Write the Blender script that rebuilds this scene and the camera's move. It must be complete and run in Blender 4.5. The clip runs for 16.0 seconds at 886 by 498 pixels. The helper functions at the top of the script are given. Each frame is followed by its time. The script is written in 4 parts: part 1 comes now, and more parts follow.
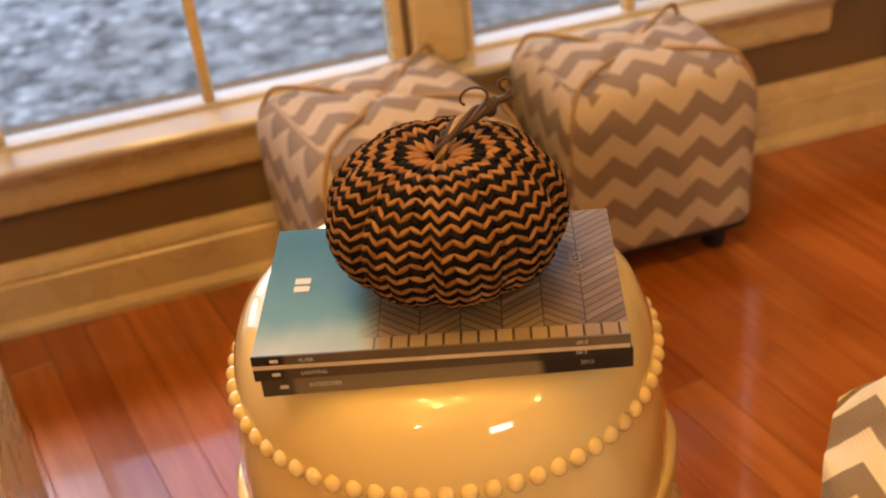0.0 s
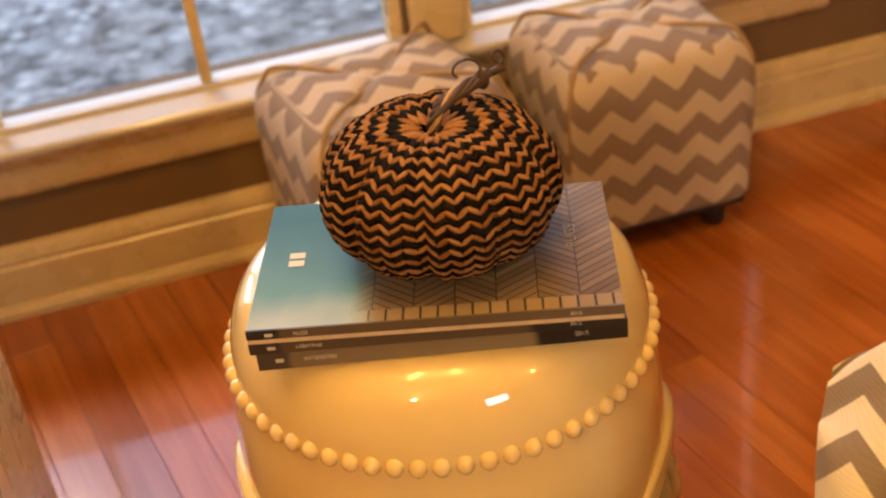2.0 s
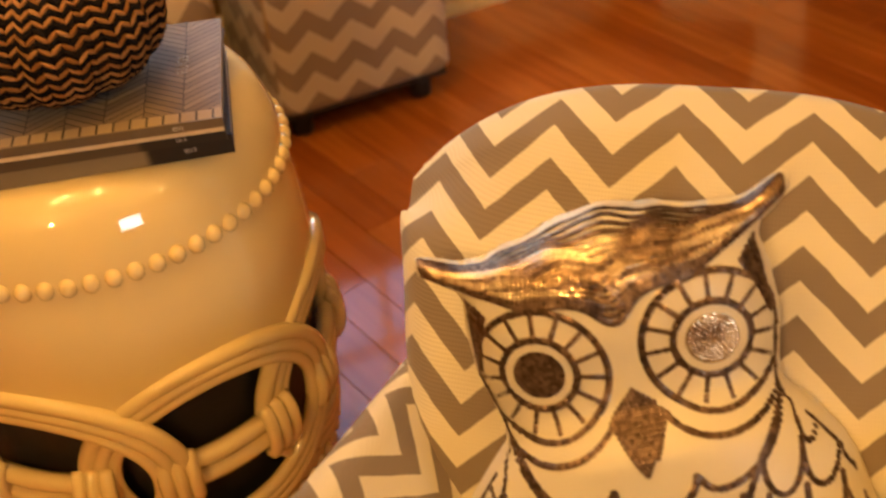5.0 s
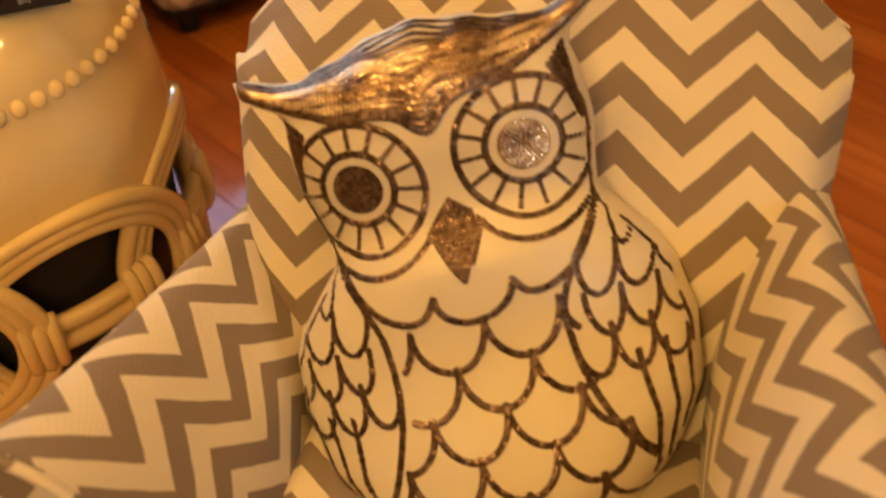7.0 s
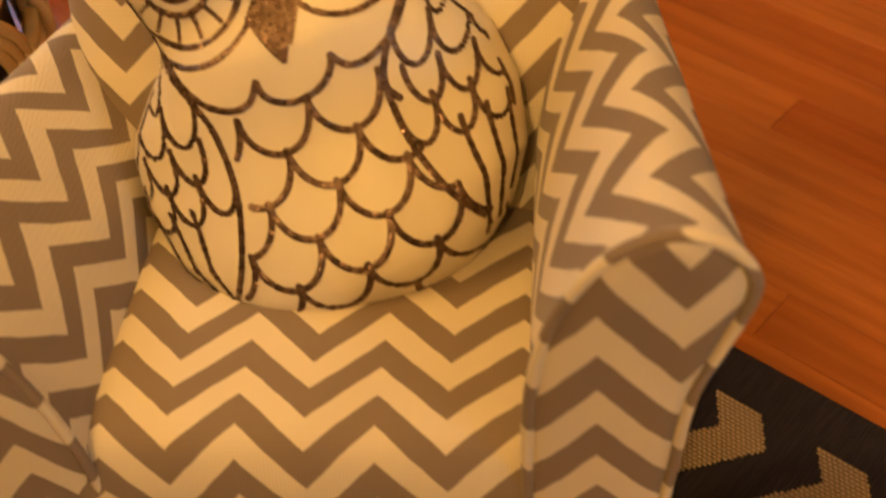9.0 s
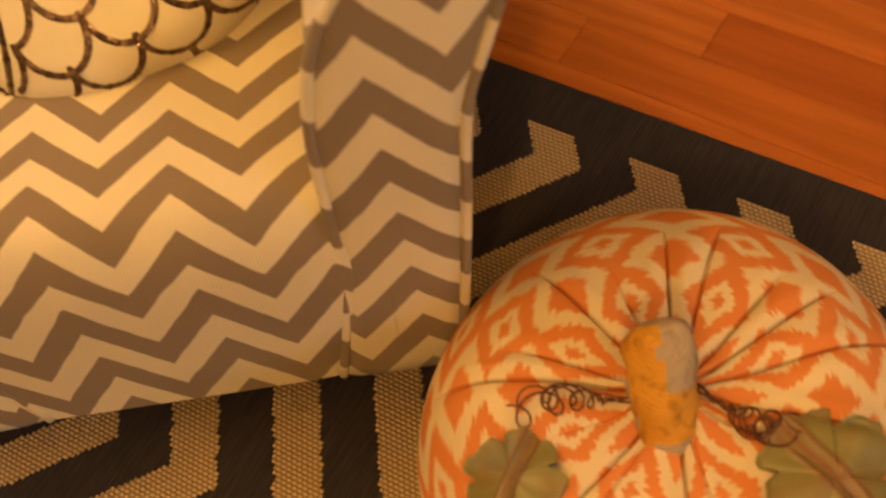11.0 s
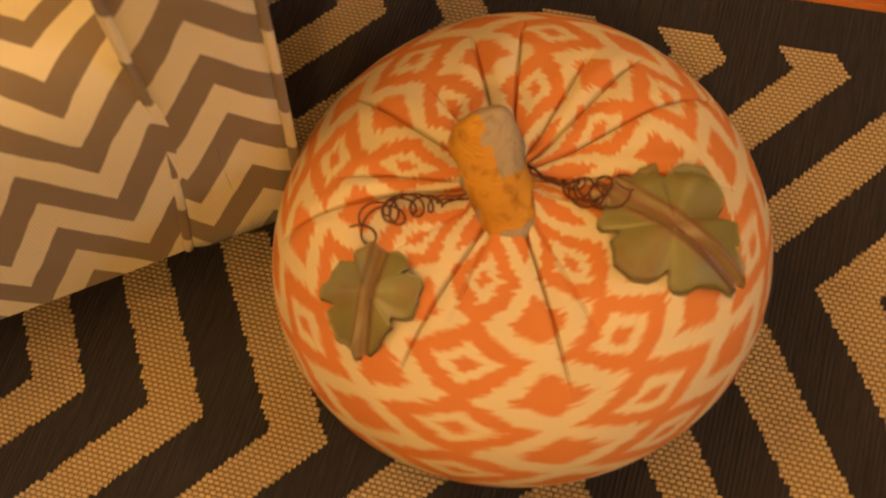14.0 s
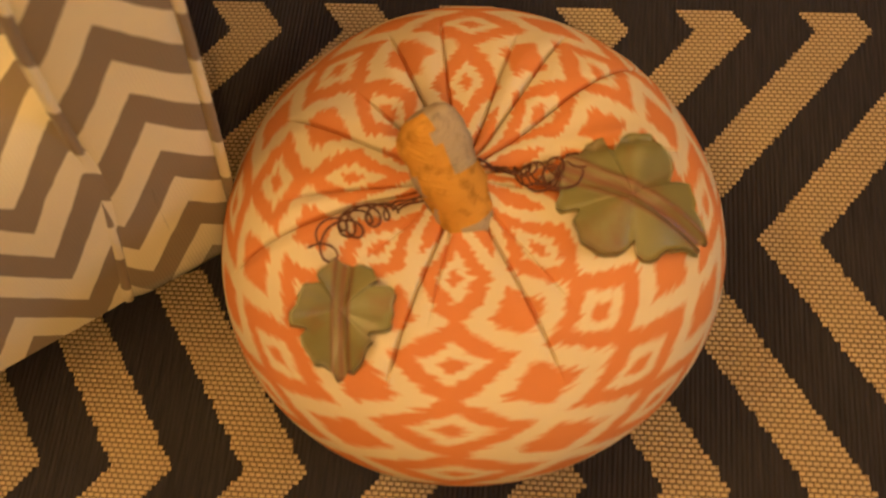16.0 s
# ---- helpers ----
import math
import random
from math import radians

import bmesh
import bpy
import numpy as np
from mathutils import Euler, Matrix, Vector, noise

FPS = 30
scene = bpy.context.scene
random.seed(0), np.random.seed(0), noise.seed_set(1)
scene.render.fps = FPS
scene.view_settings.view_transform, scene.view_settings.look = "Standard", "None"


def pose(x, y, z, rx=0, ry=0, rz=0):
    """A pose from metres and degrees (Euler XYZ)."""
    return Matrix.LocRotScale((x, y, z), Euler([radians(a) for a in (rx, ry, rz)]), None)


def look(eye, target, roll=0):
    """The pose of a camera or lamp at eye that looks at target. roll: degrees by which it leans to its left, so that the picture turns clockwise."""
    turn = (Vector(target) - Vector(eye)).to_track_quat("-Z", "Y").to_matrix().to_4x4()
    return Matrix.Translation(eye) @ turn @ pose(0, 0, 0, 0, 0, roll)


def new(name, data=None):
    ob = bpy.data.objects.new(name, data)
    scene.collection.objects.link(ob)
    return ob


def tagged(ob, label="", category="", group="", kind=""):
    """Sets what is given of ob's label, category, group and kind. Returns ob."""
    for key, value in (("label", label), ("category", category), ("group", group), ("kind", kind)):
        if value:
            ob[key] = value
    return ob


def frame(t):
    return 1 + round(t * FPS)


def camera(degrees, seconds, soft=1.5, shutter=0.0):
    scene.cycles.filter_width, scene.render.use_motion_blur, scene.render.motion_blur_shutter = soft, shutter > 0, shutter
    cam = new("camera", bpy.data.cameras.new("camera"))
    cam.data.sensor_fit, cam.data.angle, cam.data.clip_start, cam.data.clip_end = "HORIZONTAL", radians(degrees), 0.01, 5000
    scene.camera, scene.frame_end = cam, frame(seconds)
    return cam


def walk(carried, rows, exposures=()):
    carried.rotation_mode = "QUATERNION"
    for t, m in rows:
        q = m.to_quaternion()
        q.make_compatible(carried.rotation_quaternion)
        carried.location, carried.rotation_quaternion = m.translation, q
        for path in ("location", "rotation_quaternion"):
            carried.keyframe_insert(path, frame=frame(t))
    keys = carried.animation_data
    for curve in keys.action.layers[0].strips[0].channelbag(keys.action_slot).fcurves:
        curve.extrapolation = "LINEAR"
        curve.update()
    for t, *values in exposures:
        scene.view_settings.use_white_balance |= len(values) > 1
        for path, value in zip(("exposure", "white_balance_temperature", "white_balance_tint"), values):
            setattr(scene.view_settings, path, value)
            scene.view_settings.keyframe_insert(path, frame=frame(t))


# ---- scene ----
# ---------------------------------------------------------------- camera and walk
cam = camera(39.678, 16.0, soft=2.1, shutter=0.5)
cam.data.dof.use_dof = True
cam.data.dof.focus_distance = 0.93
cam.data.dof.aperture_fstop = 6.3
ROWS = [
    (0, (0.1345, 0.1710, 1.0428), (0.5395, 1.7941, -0.0535), -6.25),
    (0.5, (0.1340, 0.1714, 1.0421), (0.5325, 1.7963, -0.0538), -6.38),
    (1, (0.1349, 0.1747, 1.0392), (0.5251, 1.7965, -0.0643), -6.62),
    (1.5, (0.1352, 0.1730, 1.0391), (0.5196, 1.7941, -0.0674), -6.92),
    (2, (0.1395, 0.1641, 1.0343), (0.5320, 1.7772, -0.0810), -6.91),
    (2.5, (0.1555, 0.1473, 1.0318), (0.5693, 1.7460, -0.0965), -7.10),
    (3, (0.1784, 0.1217, 1.0265), (0.6387, 1.6963, -0.1175), -6.80),
    (3.5, (0.2008, 0.0942, 1.0201), (0.7071, 1.6345, -0.1509), -6.88),
    (4, (0.2202, 0.0653, 1.0122), (0.7632, 1.5694, -0.1891), -6.87),
    (4.2, (0.2255, 0.0535, 1.0089), (0.7933, 1.5434, -0.1985), -6.38),
    (6.3, (0.2831, -0.0608, 0.9298), (0.9354, 1.3736, -0.3018), -6.04),
    (6.5, (0.2862, -0.0653, 0.9288), (0.9389, 1.3521, -0.3222), -5.95),
    (7, (0.2892, -0.0822, 0.9151), (0.9518, 1.2910, -0.3792), -6.22),
    (7.5, (0.2904, -0.0963, 0.9060), (0.9635, 1.2289, -0.4322), -6.57),
    (8, (0.2926, -0.1145, 0.9052), (0.9770, 1.1779, -0.4591), -7.22),
    (8.5, (0.2963, -0.1378, 0.8958), (0.9891, 1.1015, -0.5129), -7.70),
    (9, (0.2988, -0.1547, 0.8829), (0.9950, 1.0206, -0.5780), -7.73),
    (9.5, (0.3003, -0.1753, 0.8625), (0.9843, 0.9447, -0.6466), -8.66),
    (9.7, (0.3072, -0.1831, 0.8596), (0.9729, 0.9123, -0.6757), -10.20),
    (11.8, (0.3154, -0.2386, 0.8322), (0.9994, 0.5536, -0.8721), -11.44),
    (12, (0.3091, -0.2498, 0.8248), (1.0027, 0.5339, -0.8796), -11.28),
    (12.5, (0.3049, -0.2604, 0.8161), (0.9829, 0.4835, -0.9121), -11.89),
    (13, (0.3005, -0.2645, 0.8119), (0.9798, 0.4424, -0.9313), -12.67),
    (13.5, (0.2885, -0.2641, 0.8127), (0.9882, 0.4149, -0.9335), -12.93),
    (14, (0.2741, -0.2582, 0.8144), (0.9959, 0.3830, -0.9372), -14.03),
    (14.5, (0.2679, -0.2465, 0.8115), (1.0126, 0.3406, -0.9495), -13.02),
    (15, (0.2622, -0.2278, 0.8129), (1.0392, 0.3101, -0.9498), -12.74),
    (15.5, (0.2512, -0.2117, 0.8108), (1.0631, 0.2725, -0.9516), -11.48),
    (16, (0.2480, -0.1991, 0.8087), (1.0796, 0.2375, -0.9571), -10.81),
]
EXPOSURES = [(0.0, -0.08, 6950, 15), (4.0, 0.02, 7050, 16), (6.5, -0.14, 6900, 15), (9.5, -0.12, 6950, 16), (12.0, 0.18, 6850, 14), (13.0, 0.12, 6800, 13), (14.5, 0.04, 6450, 11), (16.0, 0.16, 5950, 9)]
walk(cam, [(t, look(eye, target, roll)) for t, eye, target, roll in ROWS], EXPOSURES)

# ---------------------------------------------------------------- world and light
world = bpy.data.worlds.new("world")
scene.world = world
world.use_nodes = True
wn = world.node_tree.nodes
sky = wn.new("ShaderNodeTexSky")
sky.sky_type = "NISHITA"
sky.sun_disc = False
sky.sun_elevation = radians(24)
sky.sun_rotation = radians(200)
wn["Background"].inputs[1].default_value = 0.80
world.node_tree.links.new(sky.outputs[0], wn["Background"].inputs[0])

sun = new("sun", bpy.data.lights.new("sun", "SUN"))
sun.data.energy = 1.5
sun.data.angle = radians(12)
sun.data.color = (1.0, 0.95, 0.88)
sun.matrix_world = look((0, 0, 0), (0.2, -0.75, -0.9))

# warm ceiling fixture: a ring of small bulbs over the seating group
BULB = 8.2
for k in range(5):
    a = 0.6 + k * math.tau / 5
    b = new("ceiling_bulb", bpy.data.lights.new("ceiling_bulb", "POINT"))
    b.data.energy, b.data.shadow_soft_size, b.data.color = BULB, 0.013, (1.0, 0.59, 0.172)
    b.location = (0.20 + 0.20 * math.cos(a), 0.78 + 0.20 * math.sin(a), 1.82)
# two unseen warm fill lamps, added behind the camera to brighten fronts and floor
for watts, place in ((80.0, (-0.85, -0.95, 1.85)), (27.0, (1.75, -1.05, 2.10))):
    b = new("fill_bulb", bpy.data.lights.new("fill_bulb", "POINT"))
    b.data.energy, b.data.shadow_soft_size, b.data.color = watts, 0.05, (1.0, 0.60, 0.19)
    b.location = place


# daylight through the window at the camera's back
back_window = new("window_daylight", bpy.data.lights.new("window_daylight", "AREA"))
back_window.data.shape, back_window.data.size, back_window.data.size_y = "RECTANGLE", 0.9, 0.7
back_window.data.energy, back_window.data.color = 11.0, (0.86, 0.93, 1.0)
back_window.matrix_world = look((1.1, -3.42, 1.5), (0.55, 0.3, 0.4))


# ---------------------------------------------------------------- node helpers
class Mat:
    def __init__(self, name, rough=0.6, metal=0.0, spec=0.5):
        self.m = bpy.data.materials.new(name)
        self.m.use_nodes = True
        self.t = self.m.node_tree
        self.b = self.t.nodes["Principled BSDF"]
        self.b.inputs["Roughness"].default_value = rough
        self.b.inputs["Metallic"].default_value = metal
        self.b.inputs["Specular IOR Level"].default_value = spec

    def put(self, sock, v):
        if hasattr(v, "is_output"):
            self.t.links.new(v, sock)
        elif isinstance(v, (tuple, list)) and len(v) == 3 and sock.type == "RGBA":
            sock.default_value = (*v, 1)
        else:
            sock.default_value = v
        return sock

    def set(self, key, v):
        self.put(self.b.inputs[key], v)
        return self

    def math(self, op, a, b=0.0, c=None):
        n = self.t.nodes.new("ShaderNodeMath")
        n.operation = op
        self.put(n.inputs[0], a)
        self.put(n.inputs[1], b)
        if c is not None:
            self.put(n.inputs[2], c)
        return n.outputs[0]

    def uv(self):
        n = self.t.nodes.new("ShaderNodeUVMap")
        s = self.t.nodes.new("ShaderNodeSeparateXYZ")
        self.t.links.new(n.outputs[0], s.inputs[0])
        return s.outputs[0], s.outputs[1], n.outputs[0]

    def obj(self):
        n = self.t.nodes.new("ShaderNodeTexCoord")
        s = self.t.nodes.new("ShaderNodeSeparateXYZ")
        self.t.links.new(n.outputs["Object"], s.inputs[0])
        return s.outputs[0], s.outputs[1], s.outputs[2], n.outputs["Object"]

    def vec(self, x, y, z=0.0):
        n = self.t.nodes.new("ShaderNodeCombineXYZ")
        for i, v in enumerate((x, y, z)):
            self.put(n.inputs[i], v)
        return n.outputs[0]

    def noise(self, vec, scale, detail=3.0, rough=0.55, out=0):
        n = self.t.nodes.new("ShaderNodeTexNoise")
        if vec is not None:
            self.put(n.inputs["Vector"], vec)
        n.inputs["Scale"].default_value = scale
        n.inputs["Detail"].default_value = detail
        n.inputs["Roughness"].default_value = rough
        return n.outputs[out]

    def voronoi(self, vec, scale, out=0):
        n = self.t.nodes.new("ShaderNodeTexVoronoi")
        if vec is not None:
            self.put(n.inputs["Vector"], vec)
        n.inputs["Scale"].default_value = scale
        return n.outputs[out]

    def mix(self, f, a, b, mode="MIX"):
        n = self.t.nodes.new("ShaderNodeMix")
        n.data_type = "RGBA"
        n.blend_type = mode
        self.put(n.inputs[0], f)
        self.put(n.inputs[6], a)
        self.put(n.inputs[7], b)
        return n.outputs[2]

    def ramp(self, f, stops, kind="LINEAR"):
        n = self.t.nodes.new("ShaderNodeValToRGB")
        n.color_ramp.interpolation = kind
        e = n.color_ramp.elements
        while len(e) < len(stops):
            e.new(0.5)
        for el, (p, c) in zip(e, stops):
            el.position, el.color = p, (*c, 1) if not isinstance(c, float) else (c, c, c, 1)
        self.put(n.inputs[0], f)
        return n.outputs[0]

    def bump(self, h, strength=0.3, dist=0.001):
        n = self.t.nodes.new("ShaderNodeBump")
        n.inputs["Strength"].default_value = strength
        n.inputs["Distance"].default_value = dist
        self.put(n.inputs["Height"], h)
        self.t.links.new(n.outputs[0], self.b.inputs["Normal"])
        return self

    def rand(self):
        return self.t.nodes.new("ShaderNodeObjectInfo").outputs["Random"]

    def island(self):
        return self.t.nodes.new("ShaderNodeNewGeometry").outputs["Random Per Island"]


def tri(m, x):
    """Triangle wave 0..1..0 of period 1."""
    return m.math("ABSOLUTE", m.math("SUBTRACT", m.math("MULTIPLY", m.math("FRACT", x), 2.0), 1.0))


def plain(name, col, rough=0.5, metal=0.0, var=0.12, scale=14.0, bump=0.1):
    m = Mat(name, rough, metal)
    x, y, z, v = m.obj()
    n = m.noise(v, scale, 4.0)
    lo = tuple(c * (1 - var) for c in col)
    hi = tuple(min(1, c * (1 + var)) for c in col)
    m.set("Base Color", m.mix(n, lo, hi))
    m.set("Roughness", m.math("MULTIPLY_ADD", m.noise(v, scale * 3), 0.18, rough - 0.09))
    m.bump(m.noise(v, scale * 25, 2.0), bump, 0.0006)
    return m.m


def chevron_cloth(name, dark, light, amp, weave=900.0):
    """Printed zigzag cotton. The UV map is in pattern periods."""
    m = Mat(name, 0.85, 0, 0.2)
    u, v, uv = m.uv()
    wob = m.math("MULTIPLY_ADD", m.noise(uv, 3.0, 2.0), 0.08, -0.04)
    s = m.math("ADD", m.math("MULTIPLY_ADD", tri(m, u), amp, v), wob)
    d = m.math("SUBTRACT", tri(m, s), 0.5)
    f = m.math("MULTIPLY_ADD", d, 26.0, 0.5)
    n = m.t.nodes.new("ShaderNodeClamp")
    m.put(n.inputs[0], f)
    x, y, z, o = m.obj()
    blot = m.noise(o, 9.0, 4.0)
    lo = m.mix(blot, tuple(c * 0.88 for c in dark), tuple(c * 1.1 for c in dark))
    hi = m.mix(blot, tuple(c * 0.93 for c in light), light)
    m.set("Base Color", m.mix(n.outputs[0], lo, hi))
    th = m.math("ADD", m.math("SINE", m.math("MULTIPLY", x, weave * 3)), m.math("SINE", m.math("MULTIPLY", z, weave * 3)))
    m.bump(m.math("ADD", m.math("MULTIPLY", th, 0.25), m.math("MULTIPLY", m.noise(o, 22.0), 3.0)), 0.35, 0.0008)
    m.set("Sheen Weight", 0.15)
    return m.m


# ---------------------------------------------------------------- materials
M = {}
M["wall"] = plain("tan_wall_paint", (0.175, 0.100, 0.045), 0.75, 0, 0.06, 6.0, 0.15)
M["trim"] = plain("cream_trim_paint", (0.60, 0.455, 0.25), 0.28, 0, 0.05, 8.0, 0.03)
# trim paint made paler, skylight on sill and bottom rail put into its colour
M["sill"] = plain("glossy_daylit_sill_paint", (0.60, 0.555, 0.50), 0.16, 0, 0.04, 8.0, 0.02)
M["ceiling"] = plain("ceiling_paint", (0.75, 0.70, 0.60), 0.9, 0, 0.03, 6.0, 0.1)
M["iron"] = plain("black_iron", (0.02, 0.017, 0.015), 0.45, 0.6, 0.3, 30.0, 0.3)
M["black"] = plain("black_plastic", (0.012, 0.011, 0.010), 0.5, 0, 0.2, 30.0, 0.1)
M["clay"] = plain("brown_clay", (0.16, 0.05, 0.022), 0.6, 0, 0.25, 18.0, 0.4)
M["chair_cloth"] = chevron_cloth("grey_cream_chevron_cotton", (0.235, 0.176, 0.120), (0.71, 0.62, 0.435), 0.90)
M["ottoman_cloth"] = chevron_cloth("taupe_cream_chevron_cotton", (0.262, 0.192, 0.155), (0.54, 0.43, 0.335), 0.42)


def make_ceramic():
    m = Mat("cream_glazed_ceramic", 0.06, 0, 0.5)
    x, y, z, o = m.obj()
    n = m.noise(o, 5.0, 3.0)
    m.set("Base Color", m.mix(n, (0.80, 0.60, 0.27), (0.85, 0.67, 0.34)))
    m.set("Coat Weight", 1.0)
    m.set("Coat Roughness", 0.015)
    m.bump(m.noise(o, 16.0, 2.0), 0.03, 0.002)
    return m.m


M["ceramic"] = make_ceramic()


def make_plank():
    m = Mat("reddish_oak_plank", 0.3, 0, 0.5)
    x, y, z, o = m.obj()
    r = m.rand()
    off = m.math("MULTIPLY", r, 37.0)
    g = m.noise(m.vec(m.math("ADD", x, off), m.math("MULTIPLY", y, 0.07), z), 55.0, 5.0)
    big = m.noise(m.vec(m.math("ADD", x, off), m.math("MULTIPLY", y, 0.3), z), 9.0, 2.0)
    tone = m.ramp(r, [(0.0, (0.33, 0.078, 0.013)), (0.45, (0.42, 0.112, 0.018)), (0.8, (0.50, 0.150, 0.026)), (1.0, (0.37, 0.092, 0.015))])
    dark = m.mix(0.5, tone, (0.20, 0.042, 0.008))
    c = m.mix(m.ramp(g, [(0.40, 0.0), (0.62, 1.0)]), dark, tone)
    c = m.mix(m.math("MULTIPLY", big, 0.5), c, tone)
    m.set("Base Color", c)
    m.set("Roughness", m.math("MULTIPLY_ADD", g, 0.10, 0.13))
    m.set("Coat Weight", 1.0)
    m.set("Coat IOR", 1.55)
    m.set("Coat Roughness", 0.07)
    m.bump(m.math("ADD", g, m.math("MULTIPLY", m.noise(o, 7.0), 3.0)), 0.07, 0.001)
    return m.m


M["plank"] = make_plank()

def make_rug():
    """Flat-woven zigzag rug: local x runs across the bands' corners, local y along the edge."""
    m = Mat("woven_navy_tan_rug", 0.95, 0, 0.1)
    x, y, z, o = m.obj()
    cell = 0.0036
    xq = m.math("MULTIPLY", m.math("FLOOR", m.math("DIVIDE", x, cell)), cell)
    jag = m.math("MULTIPLY_ADD", m.noise(m.vec(m.math("MULTIPLY", xq, 400.0), 0.0), 1.0, 0.0), 0.008, -0.004)
    xs = m.math("MULTIPLY_ADD", y, 0.0266, xq)
    zig = tri(m, m.math("ADD", m.math("DIVIDE", xs, 0.374), RUG_PHASE_B))
    run = m.math("MULTIPLY_ADD", xs, 0.05, m.math("ADD", y, jag))
    s = m.math("ADD", m.math("DIVIDE", run, 0.0945), m.math("MULTIPLY_ADD", zig, RUG_AMP, RUG_PHASE_A))
    band = m.math("LESS_THAN", m.math("FRACT", s), 0.46)
    inside = m.math("MULTIPLY", m.math("LESS_THAN", xq, RUG_BORDER), m.math("GREATER_THAN", y, -1.6))
    band = m.math("MULTIPLY", band, inside)
    # weave relief: staggered loops on the light bands, fine ribs on the dark ground
    row = m.math("FLOOR", m.math("DIVIDE", x, 0.0036))
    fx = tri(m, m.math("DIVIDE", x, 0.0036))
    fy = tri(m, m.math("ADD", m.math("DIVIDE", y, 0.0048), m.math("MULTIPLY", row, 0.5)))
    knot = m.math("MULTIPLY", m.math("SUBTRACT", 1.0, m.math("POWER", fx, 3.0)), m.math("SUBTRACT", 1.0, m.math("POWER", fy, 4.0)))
    rib = tri(m, m.math("DIVIDE", y, 0.0034))
    streak = m.noise(m.vec(m.math("MULTIPLY", x, 25.0), m.math("MULTIPLY", y, 420.0)), 1.0, 3.0)
    # tan darkens at loop edges: shade between loops put into the colour
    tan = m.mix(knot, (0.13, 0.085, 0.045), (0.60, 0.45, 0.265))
    tan = m.mix(m.math("MULTIPLY", m.noise(o, 60.0), 0.35), tan, (0.30, 0.21, 0.12))
    navy = m.mix(streak, (0.011, 0.010, 0.015), (0.052, 0.045, 0.050))
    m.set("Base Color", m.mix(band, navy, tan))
    h = m.mix(band, m.math("MULTIPLY", rib, 0.45), knot)
    m.bump(h, 0.8, 0.0022)
    return m.m


RUG_AMP, RUG_PHASE_A, RUG_PHASE_B, RUG_BORDER = 1.42, 0.005, -1.1497, 0.832
M["rug"] = make_rug()


def make_ground():
    m = Mat("leaf_littered_winter_lawn", 0.95, 0, 0.1)
    x, y, z, o = m.obj()
    n1 = m.noise(o, 1.3, 4.0)
    n2 = m.noise(o, 9.0, 5.0, 0.7)
    v = m.voronoi(o, 13.0)
    c = m.mix(m.ramp(n2, [(0.38, 0.0), (0.60, 1.0)]), (0.11, 0.105, 0.10), (0.44, 0.445, 0.44))
    c = m.mix(m.ramp(v, [(0.08, 1.0), (0.38, 0.0)]), c, (0.68, 0.68, 0.67))
    c = m.mix(m.ramp(n1, [(0.42, 0.0), (0.62, 0.65)]), c, (0.19, 0.17, 0.14))
    m.set("Base Color", c)
    m.bump(n2, 0.8, 0.05)
    return m.m


M["ground"] = make_ground()


def make_glass():
    m = bpy.data.materials.new("clear_window_glass")
    m.use_nodes = True
    t = m.node_tree
    t.nodes.remove(t.nodes["Principled BSDF"])
    tr, gl, mx = t.nodes.new("ShaderNodeBsdfTransparent"), t.nodes.new("ShaderNodeBsdfGlossy"), t.nodes.new("ShaderNodeMixShader")
    fr = t.nodes.new("ShaderNodeFresnel")
    fr.inputs[0].default_value = 1.3
    gl.inputs["Roughness"].default_value = 0.02
    t.links.new(fr.outputs[0], mx.inputs[0])
    t.links.new(tr.outputs[0], mx.inputs[1])
    t.links.new(gl.outputs[0], mx.inputs[2])
    t.links.new(mx.outputs[0], t.nodes["Material Output"].inputs[0])
    return m


M["glass"] = make_glass()


# ---------------------------------------------------------------- mesh helpers
def mesh_from(name, verts, faces, uvs=None, smooth=True):
    me = bpy.data.meshes.new(name)
    me.from_pydata([tuple(map(float, v)) for v in verts], [], faces)
    if uvs is not None:
        lay = me.uv_layers.new(name="UVMap")
        idx = np.empty(len(me.loops), dtype=np.int32)
        me.loops.foreach_get("vertex_index", idx)
        lay.data.foreach_set("uv", np.asarray(uvs, dtype=np.float32)[idx].ravel())
    if smooth:
        me.polygons.foreach_set("use_smooth", [True] * len(me.polygons))
    me.update()
    return me


def from_bm(name, bm, smooth=False):
    me = bpy.data.meshes.new(name)
    bmesh.ops.recalc_face_normals(bm, faces=bm.faces[:])
    bm.to_mesh(me)
    bm.free()
    if smooth:
        me.polygons.foreach_set("use_smooth", [True] * len(me.polygons))
    return me


def part(name, me, material, parent=None, label=""):
    ob = new(name, me)
    if isinstance(me, bpy.types.Mesh) and not me.materials:
        me.materials.append(material)
    if parent is not None:
        ob.parent = parent
    return tagged(ob, label)


def thing(name, loc, rz=0.0, label="", category="", group="", kind=""):
    e = new(name)
    e.empty_display_size = 0.05
    e.matrix_basis = pose(*loc, 0, 0, rz)
    return tagged(e, label, category, group, kind)


def sheet(fn, nu, nv, loop_u=False, loop_v=False, uv=None):
    """A grid surface. fn(i, j) gives a place; returns verts, faces, uvs."""
    verts = [fn(i, j) for j in range(nv) for i in range(nu)]
    uvs = [uv(i, j) for j in range(nv) for i in range(nu)] if uv else None
    faces = []
    for j in range(nv if loop_v else nv - 1):
        for i in range(nu if loop_u else nu - 1):
            a, b = i, (i + 1) % nu
            c, d = j, (j + 1) % nv
            faces.append((c * nu + a, c * nu + b, d * nu + b, d * nu + a))
    return verts, faces, uvs


